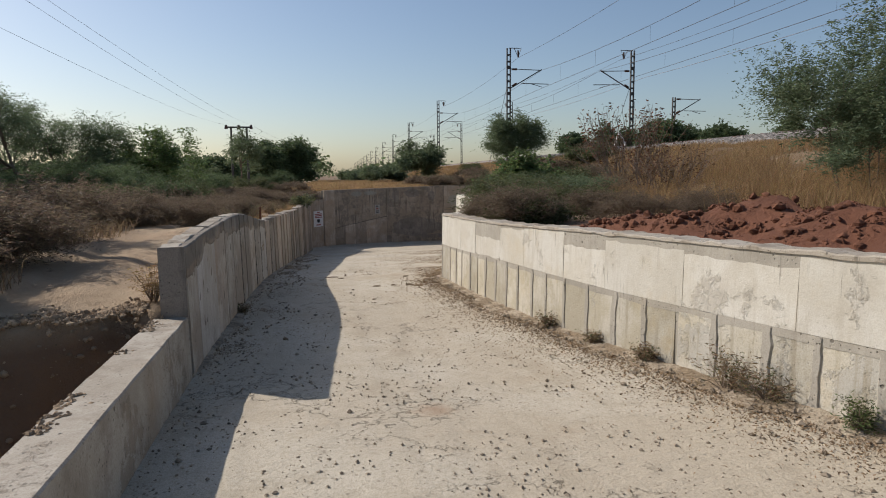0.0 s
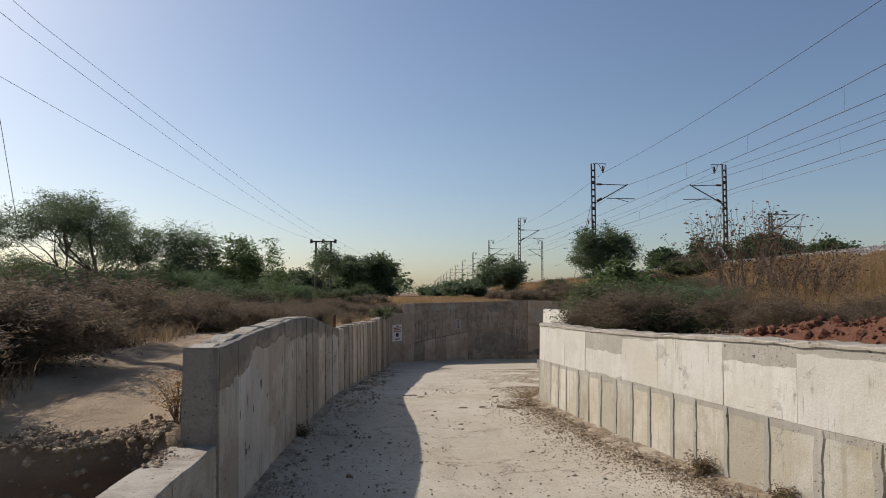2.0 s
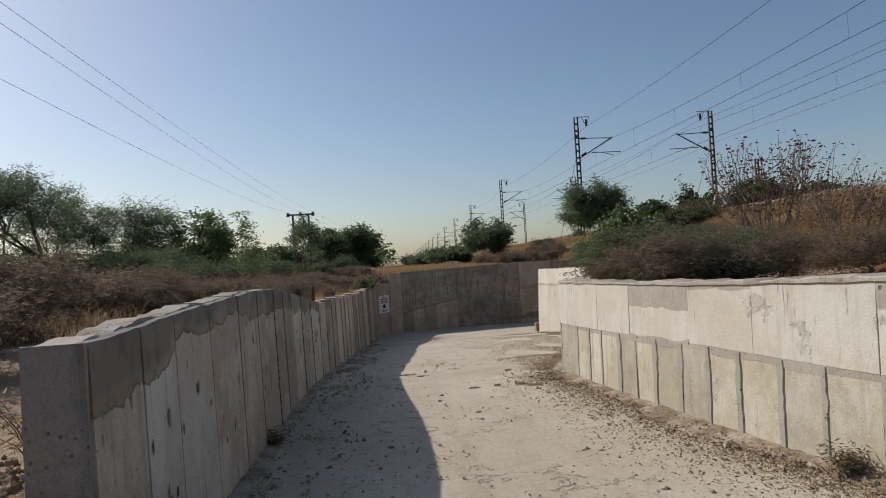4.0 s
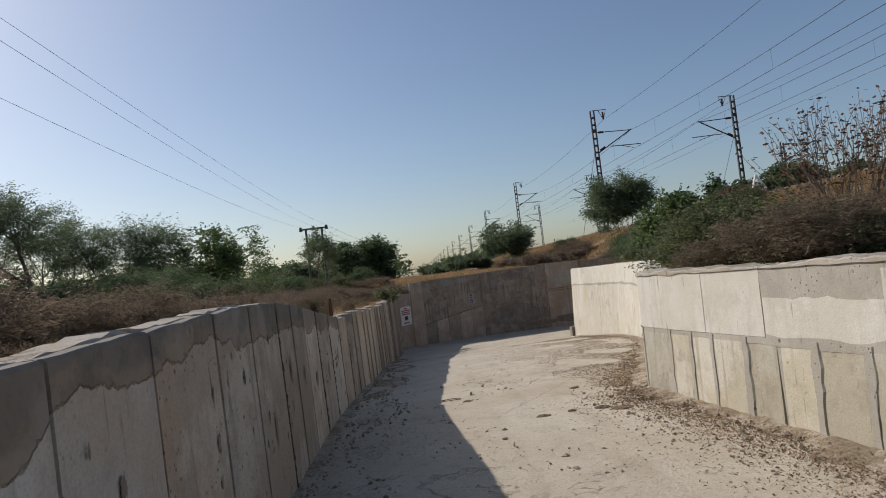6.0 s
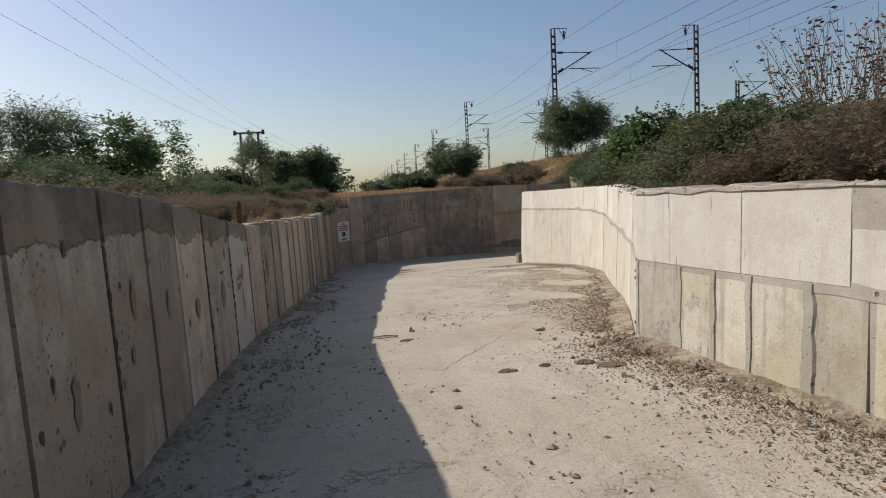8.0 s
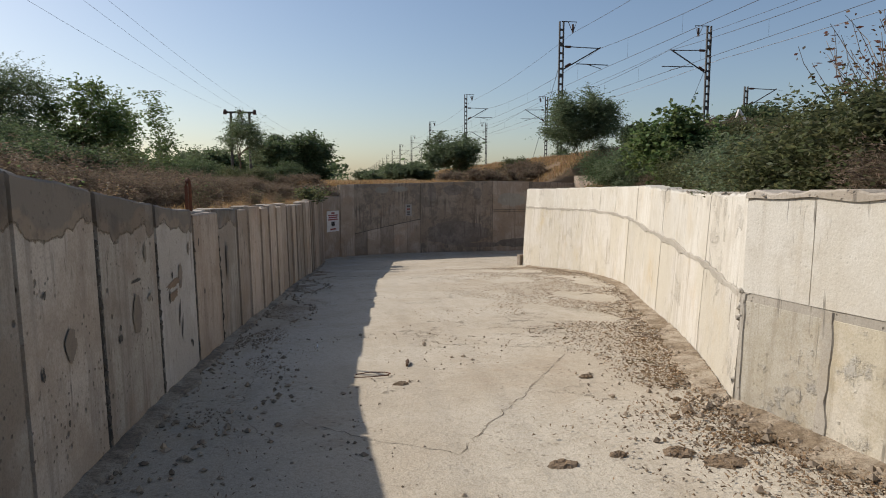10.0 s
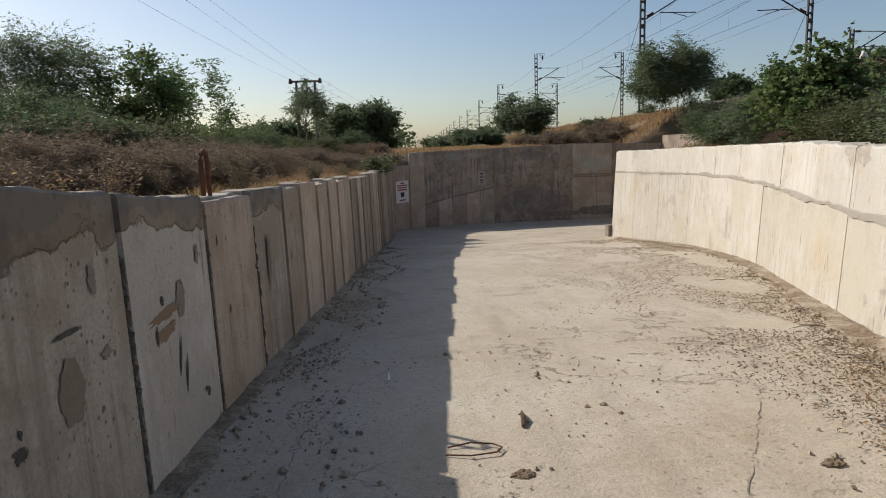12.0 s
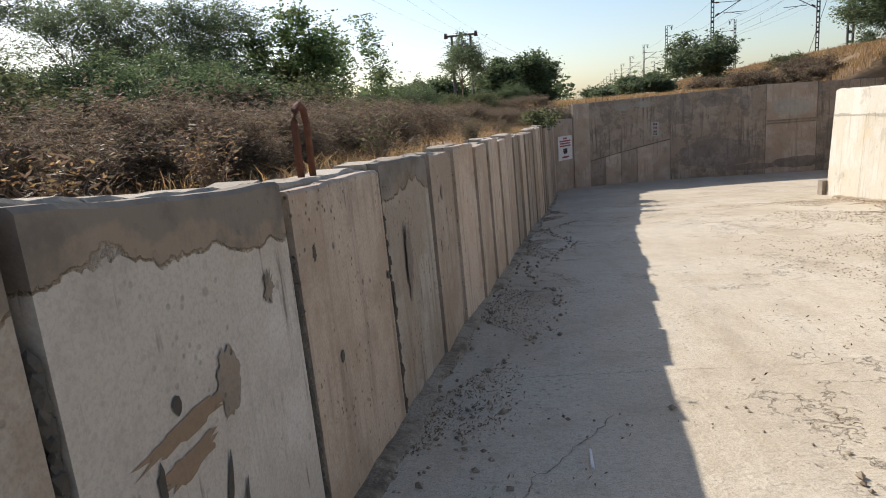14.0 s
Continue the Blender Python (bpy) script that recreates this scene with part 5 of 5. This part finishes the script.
# white triangular marker beside the track
tri = thing("track_marker", (20.2, 36.8, 2.9), "white painted triangular steel marker beside the railway", "track marker", rz=-30)
bm = bmesh.new()
for a, b in (((-0.28, 0, 0), (0, 0, 0.95)), ((0, 0, 0.95), (0.42, 0, 0.2)), ((0.42, 0, 0.2), (-0.28, 0, 0.0))):
    tube(bm, [a, b], 0.055, 4)
part("frame", bm, "paint", tri)
bm = bmesh.new()
box(bm, -0.2, 0.2, -0.1, 0.1, -0.4, 0.05)
part("foot", bm, "paint", tri)


# ---- stones, litter and weeds on the ground ----
def road_pt(x, y, up=0.0):
    return (x, y, floor_z(y) + up)


def drift(name, edge, side, y0, y1, width, seed, label, mat="dirt", thick=0.055):
    """A thin ragged bank of soil against the foot of a wall, thinning out over the road."""
    ys, verts, faces, n = np.arange(y0, y1, 0.08), [], [], 9
    for y in ys:
        w = width * (1 + 0.8 * noise.noise((y * 0.55, seed, 1)) + 0.5 * noise.noise((y * 2.3, seed, 4)) + 0.25 * noise.noise((y * 7.0, seed, 6)))
        w *= smooth01(0, 0.8, y - y0) * smooth01(0, 0.8, y1 - y)
        for i in range(n):
            x = edge(y) + side * w * i / (n - 1)
            h = (thick * (1 - i / (n - 1)) + 0.018) * (1 + 0.5 * noise.noise((x * 6, y * 6, seed))) if i < n - 1 else -0.02
            verts.append((x, y, floor_z(y) + h))
    for j in range(len(ys) - 1):
        for i in range(n - 1):
            q = j * n + i
            faces.append((q, q + 1, q + n + 1, q + n))
    tagged(sheet(name, verts, faces, mat, None, True), label, "soil", kind="stuff")


drift("soil_drift", lambda y: right_x(y) - 0.02, -1, -2, 14.6, 0.3, 3, "brown soil washed against the foot of the white wall", "dirt", 0.03)
drift("soil_drift", lambda y: right_x(y) - 0.1, -1, 14.0, 34, 0.28, 5, "brown soil washed against the foot of the curved wall", "dirt", 0.02)
drift("soil_drift", lambda y: left_x(y) + 0.02, 1, 7.0, 42.5, 0.13, 8, "dark soil gathered along the foot of the shaded wall", "mud", 0.02)


r = random.Random(31)
store = []
for _ in range(7500):
    y = 2.0 + 16 * r.random() ** 1.3
    x0, x1 = left_x(y), right_x(y)
    if r.random() < 0.35:
        x = x1 - abs(r.gauss(0, 0.45)) - 0.1
    elif r.random() < 0.2:
        x = x0 + abs(r.gauss(0, 0.25)) + 0.05
    else:
        x = r.uniform(x0, x1)
        if noise.noise((x * 0.8, y * 0.8, 3)) < 0.0:
            continue
    if x < x0 + 0.03 or x > x1 - 0.03:
        continue
    lump2(road_pt(x, y, 0.008), 0.006 + 0.012 * r.random() ** 2.5 + (0.018 if r.random() < 0.03 else 0), r, store)
for _ in range(2200):
    x, y = r.uniform(-0.6, 2.9), 1.8 + 5.5 * r.random() ** 1.2
    if noise.noise((x * 1.3, y * 1.1, 15)) > -0.05:
        lump2(road_pt(x, y, 0.006), 0.006 + 0.014 * r.random() ** 3, r, store)
pebbles("gravel", store, "stone", "loose pebbles and crumbs scattered on the road", "gravel")
store = []
for _ in range(900):
    y = r.uniform(2.5, 14.4)
    x = right_x(y) - 0.1 - abs(r.gauss(0, 0.17))
    lump2(road_pt(x, y, 0.03), 0.008 + 0.03 * r.random() ** 2.5, r, store, 0.7)
for _ in range(900):
    y = r.uniform(14.6, 33)
    x = right_x(y) - 0.12 - abs(r.gauss(0, 0.2))
    lump2(road_pt(x, y, 0.02), 0.008 + 0.028 * r.random() ** 2.5, r, store, 0.7)
for _ in range(700):
    y = r.uniform(7, 30)
    x = left_x(y) + 0.06 + abs(r.gauss(0, 0.1)) + (0.5 + 0.25 * math.sin(y * 1.3) if r.random() < 0.5 else 0)
    lump2(road_pt(x, y, 0.01), r.uniform(0.008, 0.03), r, store, 0.7)
pebbles("rubble", store, "stone", "crumbled earth and rubble along the foot of the walls", "rubble")


store = []
for _ in range(16000):
    y = r.uniform(2.2, 33) if r.random() < 0.35 else r.uniform(2.2, 15.5)
    x = right_x(y) - 0.04 - abs(r.gauss(0, 0.3 if y < 14.3 else 0.26))
    lump2(road_pt(x, y, 0.012 + 0.025 * smooth01(0.35, 0.0, right_x(y) - x)), 0.003 + 0.011 * r.random() ** 2, r, store, 0.7)
pebbles("soil_crumbs", store, "brown_clod", "fine crumbs of brown soil along the foot of the wall", "soil")


def crack(pts, width, seed, label):
    """A thin broken line in the road surface."""
    rr = random.Random(seed)
    line = []
    for (x0, y0), (x1, y1) in zip(pts, pts[1:]):
        n = max(int(math.hypot(x1 - x0, y1 - y0) / 0.05), 2)
        line += [(x0 + (x1 - x0) * i / n + rr.gauss(0, 0.012), y0 + (y1 - y0) * i / n + rr.gauss(0, 0.012)) for i in range(n)]
    verts, faces = [], []
    for i, (x, y) in enumerate(line):
        (ax, ay), (bx, by) = line[max(i - 1, 0)], line[min(i + 1, len(line) - 1)]
        d = math.hypot(bx - ax, by - ay) or 1
        w = width * rr.uniform(0.2, 1.0)
        z = floor_z(y) + 0.012 * noise.noise((x * 0.7, y * 0.5, 1)) + 0.006 * noise.noise((x * 3, y * 3, 1)) + 0.003
        verts += [(x - (by - ay) / d * w, y + (bx - ax) / d * w, z), (x + (by - ay) / d * w, y - (bx - ax) / d * w, z)]
    faces = [(2 * i, 2 * i + 1, 2 * i + 3, 2 * i + 2) for i in range(len(line) - 1)]
    tagged(sheet("road_crack", verts, faces, "mud"), label, "crack", kind="stuff")


crack([(0.45, 14.6), (0.86, 14.11), (1.14, 13.92), (1.33, 13.78), (1.64, 14.22), (2.12, 14.87), (2.97, 16.11), (3.3, 16.6)], 0.0045, 1, "meandering crack across the concrete road")
crack([(0.82, 17.87), (0.35, 17.08), (0.09, 16.14), (0.06, 15.48), (0.02, 14.91), (0.3, 14.2)], 0.0045, 3, "crack along the shaded side of the road")
for i, y in enumerate((18.6, 21.3, 24.6, 28.2)):
    crack([(left_x(y) + 0.6, y), ((left_x(y) + right_x(y)) / 2, y + 0.12), (right_x(y) - 0.8, y + 0.05)], 0.0035, 5 + i, "fine joint across the concrete road")


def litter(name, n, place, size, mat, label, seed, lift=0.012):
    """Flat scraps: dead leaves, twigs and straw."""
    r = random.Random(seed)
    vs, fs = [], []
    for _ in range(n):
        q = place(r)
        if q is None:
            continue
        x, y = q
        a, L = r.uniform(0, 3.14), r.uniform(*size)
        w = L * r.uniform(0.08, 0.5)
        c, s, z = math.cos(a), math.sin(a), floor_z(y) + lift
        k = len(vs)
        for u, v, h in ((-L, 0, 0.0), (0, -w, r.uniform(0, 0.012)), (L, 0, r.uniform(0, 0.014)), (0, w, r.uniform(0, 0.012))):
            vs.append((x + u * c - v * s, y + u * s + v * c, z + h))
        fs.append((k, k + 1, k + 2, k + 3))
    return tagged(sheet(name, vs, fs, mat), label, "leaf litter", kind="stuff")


def right_verge(r):
    y = r.uniform(3, 14.4)
    return right_x(y) - 0.12 - abs(r.gauss(0, 0.5)), y


def bend_drift(r):
    y = 13.5 + 19 * r.random() ** 1.2
    x = right_x(y) - 0.15 - abs(r.gauss(0, 1)) * min(0.22 + 0.2 * max(y - 14, 0), 1.7)
    if noise.noise((x * 0.9, y * 0.45, 7)) < -0.08 or x < 1.5:
        return None
    return x, y


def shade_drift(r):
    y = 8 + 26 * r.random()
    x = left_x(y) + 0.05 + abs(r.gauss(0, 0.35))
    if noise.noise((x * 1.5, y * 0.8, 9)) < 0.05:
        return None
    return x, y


litter("leaf_litter", 11000, right_verge, (0.005, 0.02), "litter", "brown leaf scraps and straw along the foot of the wall", 41, 0.02)
litter("leaf_drift", 26000, bend_drift, (0.005, 0.024), "litter", "drift of dead leaves and mud on the inside of the bend", 42)
# mud crumbs, strewn extra densely so their dark colour deepens the road's shade
litter("mud_shade_scraps", 24000, shade_drift, (0.004, 0.015), "dung", "dark mud and leaf scraps, laid thick to deepen the shade by the wall", 43, 0.008)
litter("pale_scraps", 500, bend_drift, (0.015, 0.05), "pale", "pale straw and paper scraps on the road", 44, 0.02)


def dung_pat(x, y, w, seed):
    rr = random.Random(seed)
    ob = thing("dung_pat", road_pt(x, y, 0.0), "dried brown cow dung flattened on the road", "dung", "dung on the road")
    bm = bmesh.new()
    n, rings = 22, []
    for j, (k, z) in enumerate(((1.0, -0.004), (0.9, 0.008), (0.6, 0.014), (0.3, 0.009))):
        rings.append([bm.verts.new((w * k * (1 + 0.22 * rr.uniform(-1, 1)) * math.cos(6.283 * i / n), 0.7 * w * k * (1 + 0.22 * rr.uniform(-1, 1)) * math.sin(6.283 * i / n), z + rr.uniform(0, 0.008))) for i in range(n)])
    for a, b in zip(rings, rings[1:]):
        for i in range(n):
            bm.faces.new((a[i], a[(i + 1) % n], b[(i + 1) % n], b[i]))
    bm.faces.new(rings[-1])
    part("crust", bm, "dung", ob)


for i, (x, y, w) in enumerate(((2.72, 13.32, 0.15), (2.55, 13.5, 0.12), (1.84, 13.49, 0.1), (2.2, 13.55, 0.06), (1.25, 15.37, 0.08), (2.77, 15.2, 0.07))):
    dung_pat(x, y, w * (0.8 if y < 15.5 else 0.4), i)
for i, (x, y, k) in enumerate(((3.01, 14.13, 0.07), (2.86, 14.05, 0.05), (3.1, 14.4, 0.05), (2.95, 13.8, 0.04), (3.2, 10.7, 0.06), (-0.05, 8.7, 0.045), (3.07, 5.41, 0.05), (3.2, 5.3, 0.035), (2.7, 14.6, 0.035), (3.45, 13.4, 0.06), (2.9, 5.9, 0.03), (1.9, 12.6, 0.03))):
    ob = thing("clod", road_pt(x, y, k * 0.2), "dark dried clod lying on the road", "clod", "clods on the road")
    store = []
    k *= 0.6
    lump2((0, 0, 0), k, random.Random(i), store, 0.8, True)
    lump2((k * 0.7, k * 0.3, -k * 0.1), k * 0.6, random.Random(i + 50), store, 0.8, True)
    sheet("lump", store[0][0] + store[1][0], list(store[0][1]) + [tuple(j + len(store[0][0]) for j in f) for f in store[1][1]], "dung" if i < 6 else "stone", ob)


def stick(name, pts, rad, mat, label):
    ob = thing(name, road_pt(pts[0][0], pts[0][1]), label, "stick", "sticks on the road")
    o = Vector(road_pt(pts[0][0], pts[0][1]))
    bm = bmesh.new()
    tube(bm, [Vector(road_pt(x, y, z)) - o for x, y, z in pts], rad, 6)
    part("shaft", bm, mat, ob)


stick("stick", [(1.40, 16.0, 0.015), (1.43, 16.13, 0.03), (1.45, 16.25, 0.02)], [0.012, 0.017, 0.006], "pale", "pale dry stick lying on the road")
stick("stick", [(0.64, 17.2, 0.012), (0.645, 17.4, 0.014)], 0.009, "paint", "pale splinter lying in the shade")
stick("bent_rod", [(0.92, 15.78, 0.01), (1.05, 15.8, 0.02), (1.17, 15.76, 0.02), (1.21, 15.7, 0.02), (1.17, 15.64, 0.02), (1.03, 15.62, 0.02), (0.9, 15.68, 0.01)], 0.0045, "rust", "bent loop of thin rusty rod on the road")
for i in range(46):
    y = r.uniform(16.5, 31)
    x = right_x(y) - 0.25 - r.random() ** 1.6 * min(0.12 * (y - 14.5), 2.2)
    a, L = r.uniform(0, 3.1), r.uniform(0.15, 0.4)
    stick("stick", [(x, y, 0.012), (x + L * 0.5 * math.cos(a), y + L * 0.5 * math.sin(a), 0.025), (x + L * math.cos(a + 0.2), y + L * math.sin(a + 0.2), 0.012)], [0.006, 0.006, 0.003], "twig", "thin brown twig among the leaf litter")

# heap of dug red soil behind the wall, and loose clods at the pit
store = []
for _ in range(5200):
    y = r.uniform(1.5, 10.5)
    x = right_x(y) + 0.35 + abs(r.gauss(0.9, 0.75))
    if x > right_x(y) + 3.4:
        continue
    lump2((x, y, terrain(x, y) - 0.01), 0.010 + 0.06 * r.random() ** 5, r, store, 0.8, True)
pebbles("red_soil_clods", store, "clod", "loose clods of freshly dug red soil", "soil heap")
store = []
for _ in range(2600):
    x = -1.45 - 4 * r.random() ** 1.5
    rim = 7.0 + 0.5 * noise.noise((x * 0.8, 2, 2)) + 0.35 * noise.noise((x * 2.1, 4, 2)) + 0.18 * (x + 1.3)
    y = rim + r.gauss(0.16, 0.16)
    lump2((x, y, terrain(x, y) + 0.005), 0.008 + 0.032 * r.random() ** 4, r, store, 0.8, True)
for _ in range(700):
    y = r.uniform(1.5, 6.9)
    x = left_x(y) - 0.33 + abs(r.gauss(0, 0.06))
    z = float(np.interp(y, (0, 3, 7), (0.16, 0.06, -0.04)))
    if noise.noise((y * 1.1, 5, 5)) > 0.05:
        lump2((x, y, z + 0.004), r.uniform(0.008, 0.028), r, store, 0.5)
pebbles("pit_clods", store, "brown_clod", "crumbling brown earth along the rim of the pit", "soil")


def weed(x, y, h, w, seed, mats=("pale", "bush"), z=None, label="straggly half-dry weed growing at the foot of the wall"):
    rr = np.random.default_rng(seed)
    ob = thing("weed", (x, y, floor_z(y) if z is None else z), label, "weed", "weeds along the wall")
    bm = bmesh.new()
    tips = []
    for i in range(34):
        a, k = rr.uniform(0, 6.283), rr.uniform(0.1, 1)
        e = Vector((w * k * math.cos(a), w * k * math.sin(a), h * rr.uniform(0.4, 1.0)))
        tube(bm, [(0.03 * math.cos(a), 0.03 * math.sin(a), 0), e * 0.5 + Vector((0, 0, 0.06 * h)), e], [0.004, 0.003, 0.0012], 3, False)
        tips += [tuple(e), tuple(e * 0.75), tuple(e * 0.5)]
    part("stalk", bm, "twig", ob)
    for m, per, sz in ((mats[0], 5, (0.06, 0.012)), (mats[1], 3, (0.03, 0.012))):
        vs, fs = leaf_cloud(rr, tips, per, 0.035, *sz)
        vs[:, 2] = np.maximum(vs[:, 2], 0.01)
        sheet("foliage", vs.tolist(), fs.tolist(), m, ob)


weed(3.85, 4.95, 0.38, 0.42, 1)
weed(3.98, 4.55, 0.30, 0.36, 2)
weed(4.05, 3.75, 0.26, 0.16, 3, ("bush", "broad"))
weed(3.5, 8.2, 0.2, 0.18, 4)
weed(3.72, 6.1, 0.2, 0.16, 5)
weed(3.6, 7.1, 0.14, 0.14, 6)
weed(-1.42, 7.55, 0.42, 0.22, 7, ("straw", "straw"), terrain(-1.42, 7.55), "tuft of dry brown weeds beside the end of the wall")
weed(-0.72, 11.0, 0.14, 0.12, 8, ("dung", "bush"))
for i, (x, y, w) in enumerate(((0.95, 36.4, 1.1), (0.75, 34.6, 0.8), (1.2, 38.2, 1.0))):
    make_tree("creeper", (x, y, left_top(y) - 0.15), 0.6, w, "bush", "straggling green creeper hanging over the wall top", "creeper", 150 + i, per=1, spray=0, size=(0.13, 0.08), clump=0.14, **BUSH, group="creepers on the wall")
for i in range(14):
    y = 15.0 + i * 1.6
    x = left_x(y) - 0.55 - 0.3 * (i % 3)
    weed(x, y, 0.3 + 0.08 * (i % 4), 0.26, 40 + i, ("drybush", "straw" if i % 3 else "broad"), terrain(x, y), "rust-brown dry weed behind the wall top")
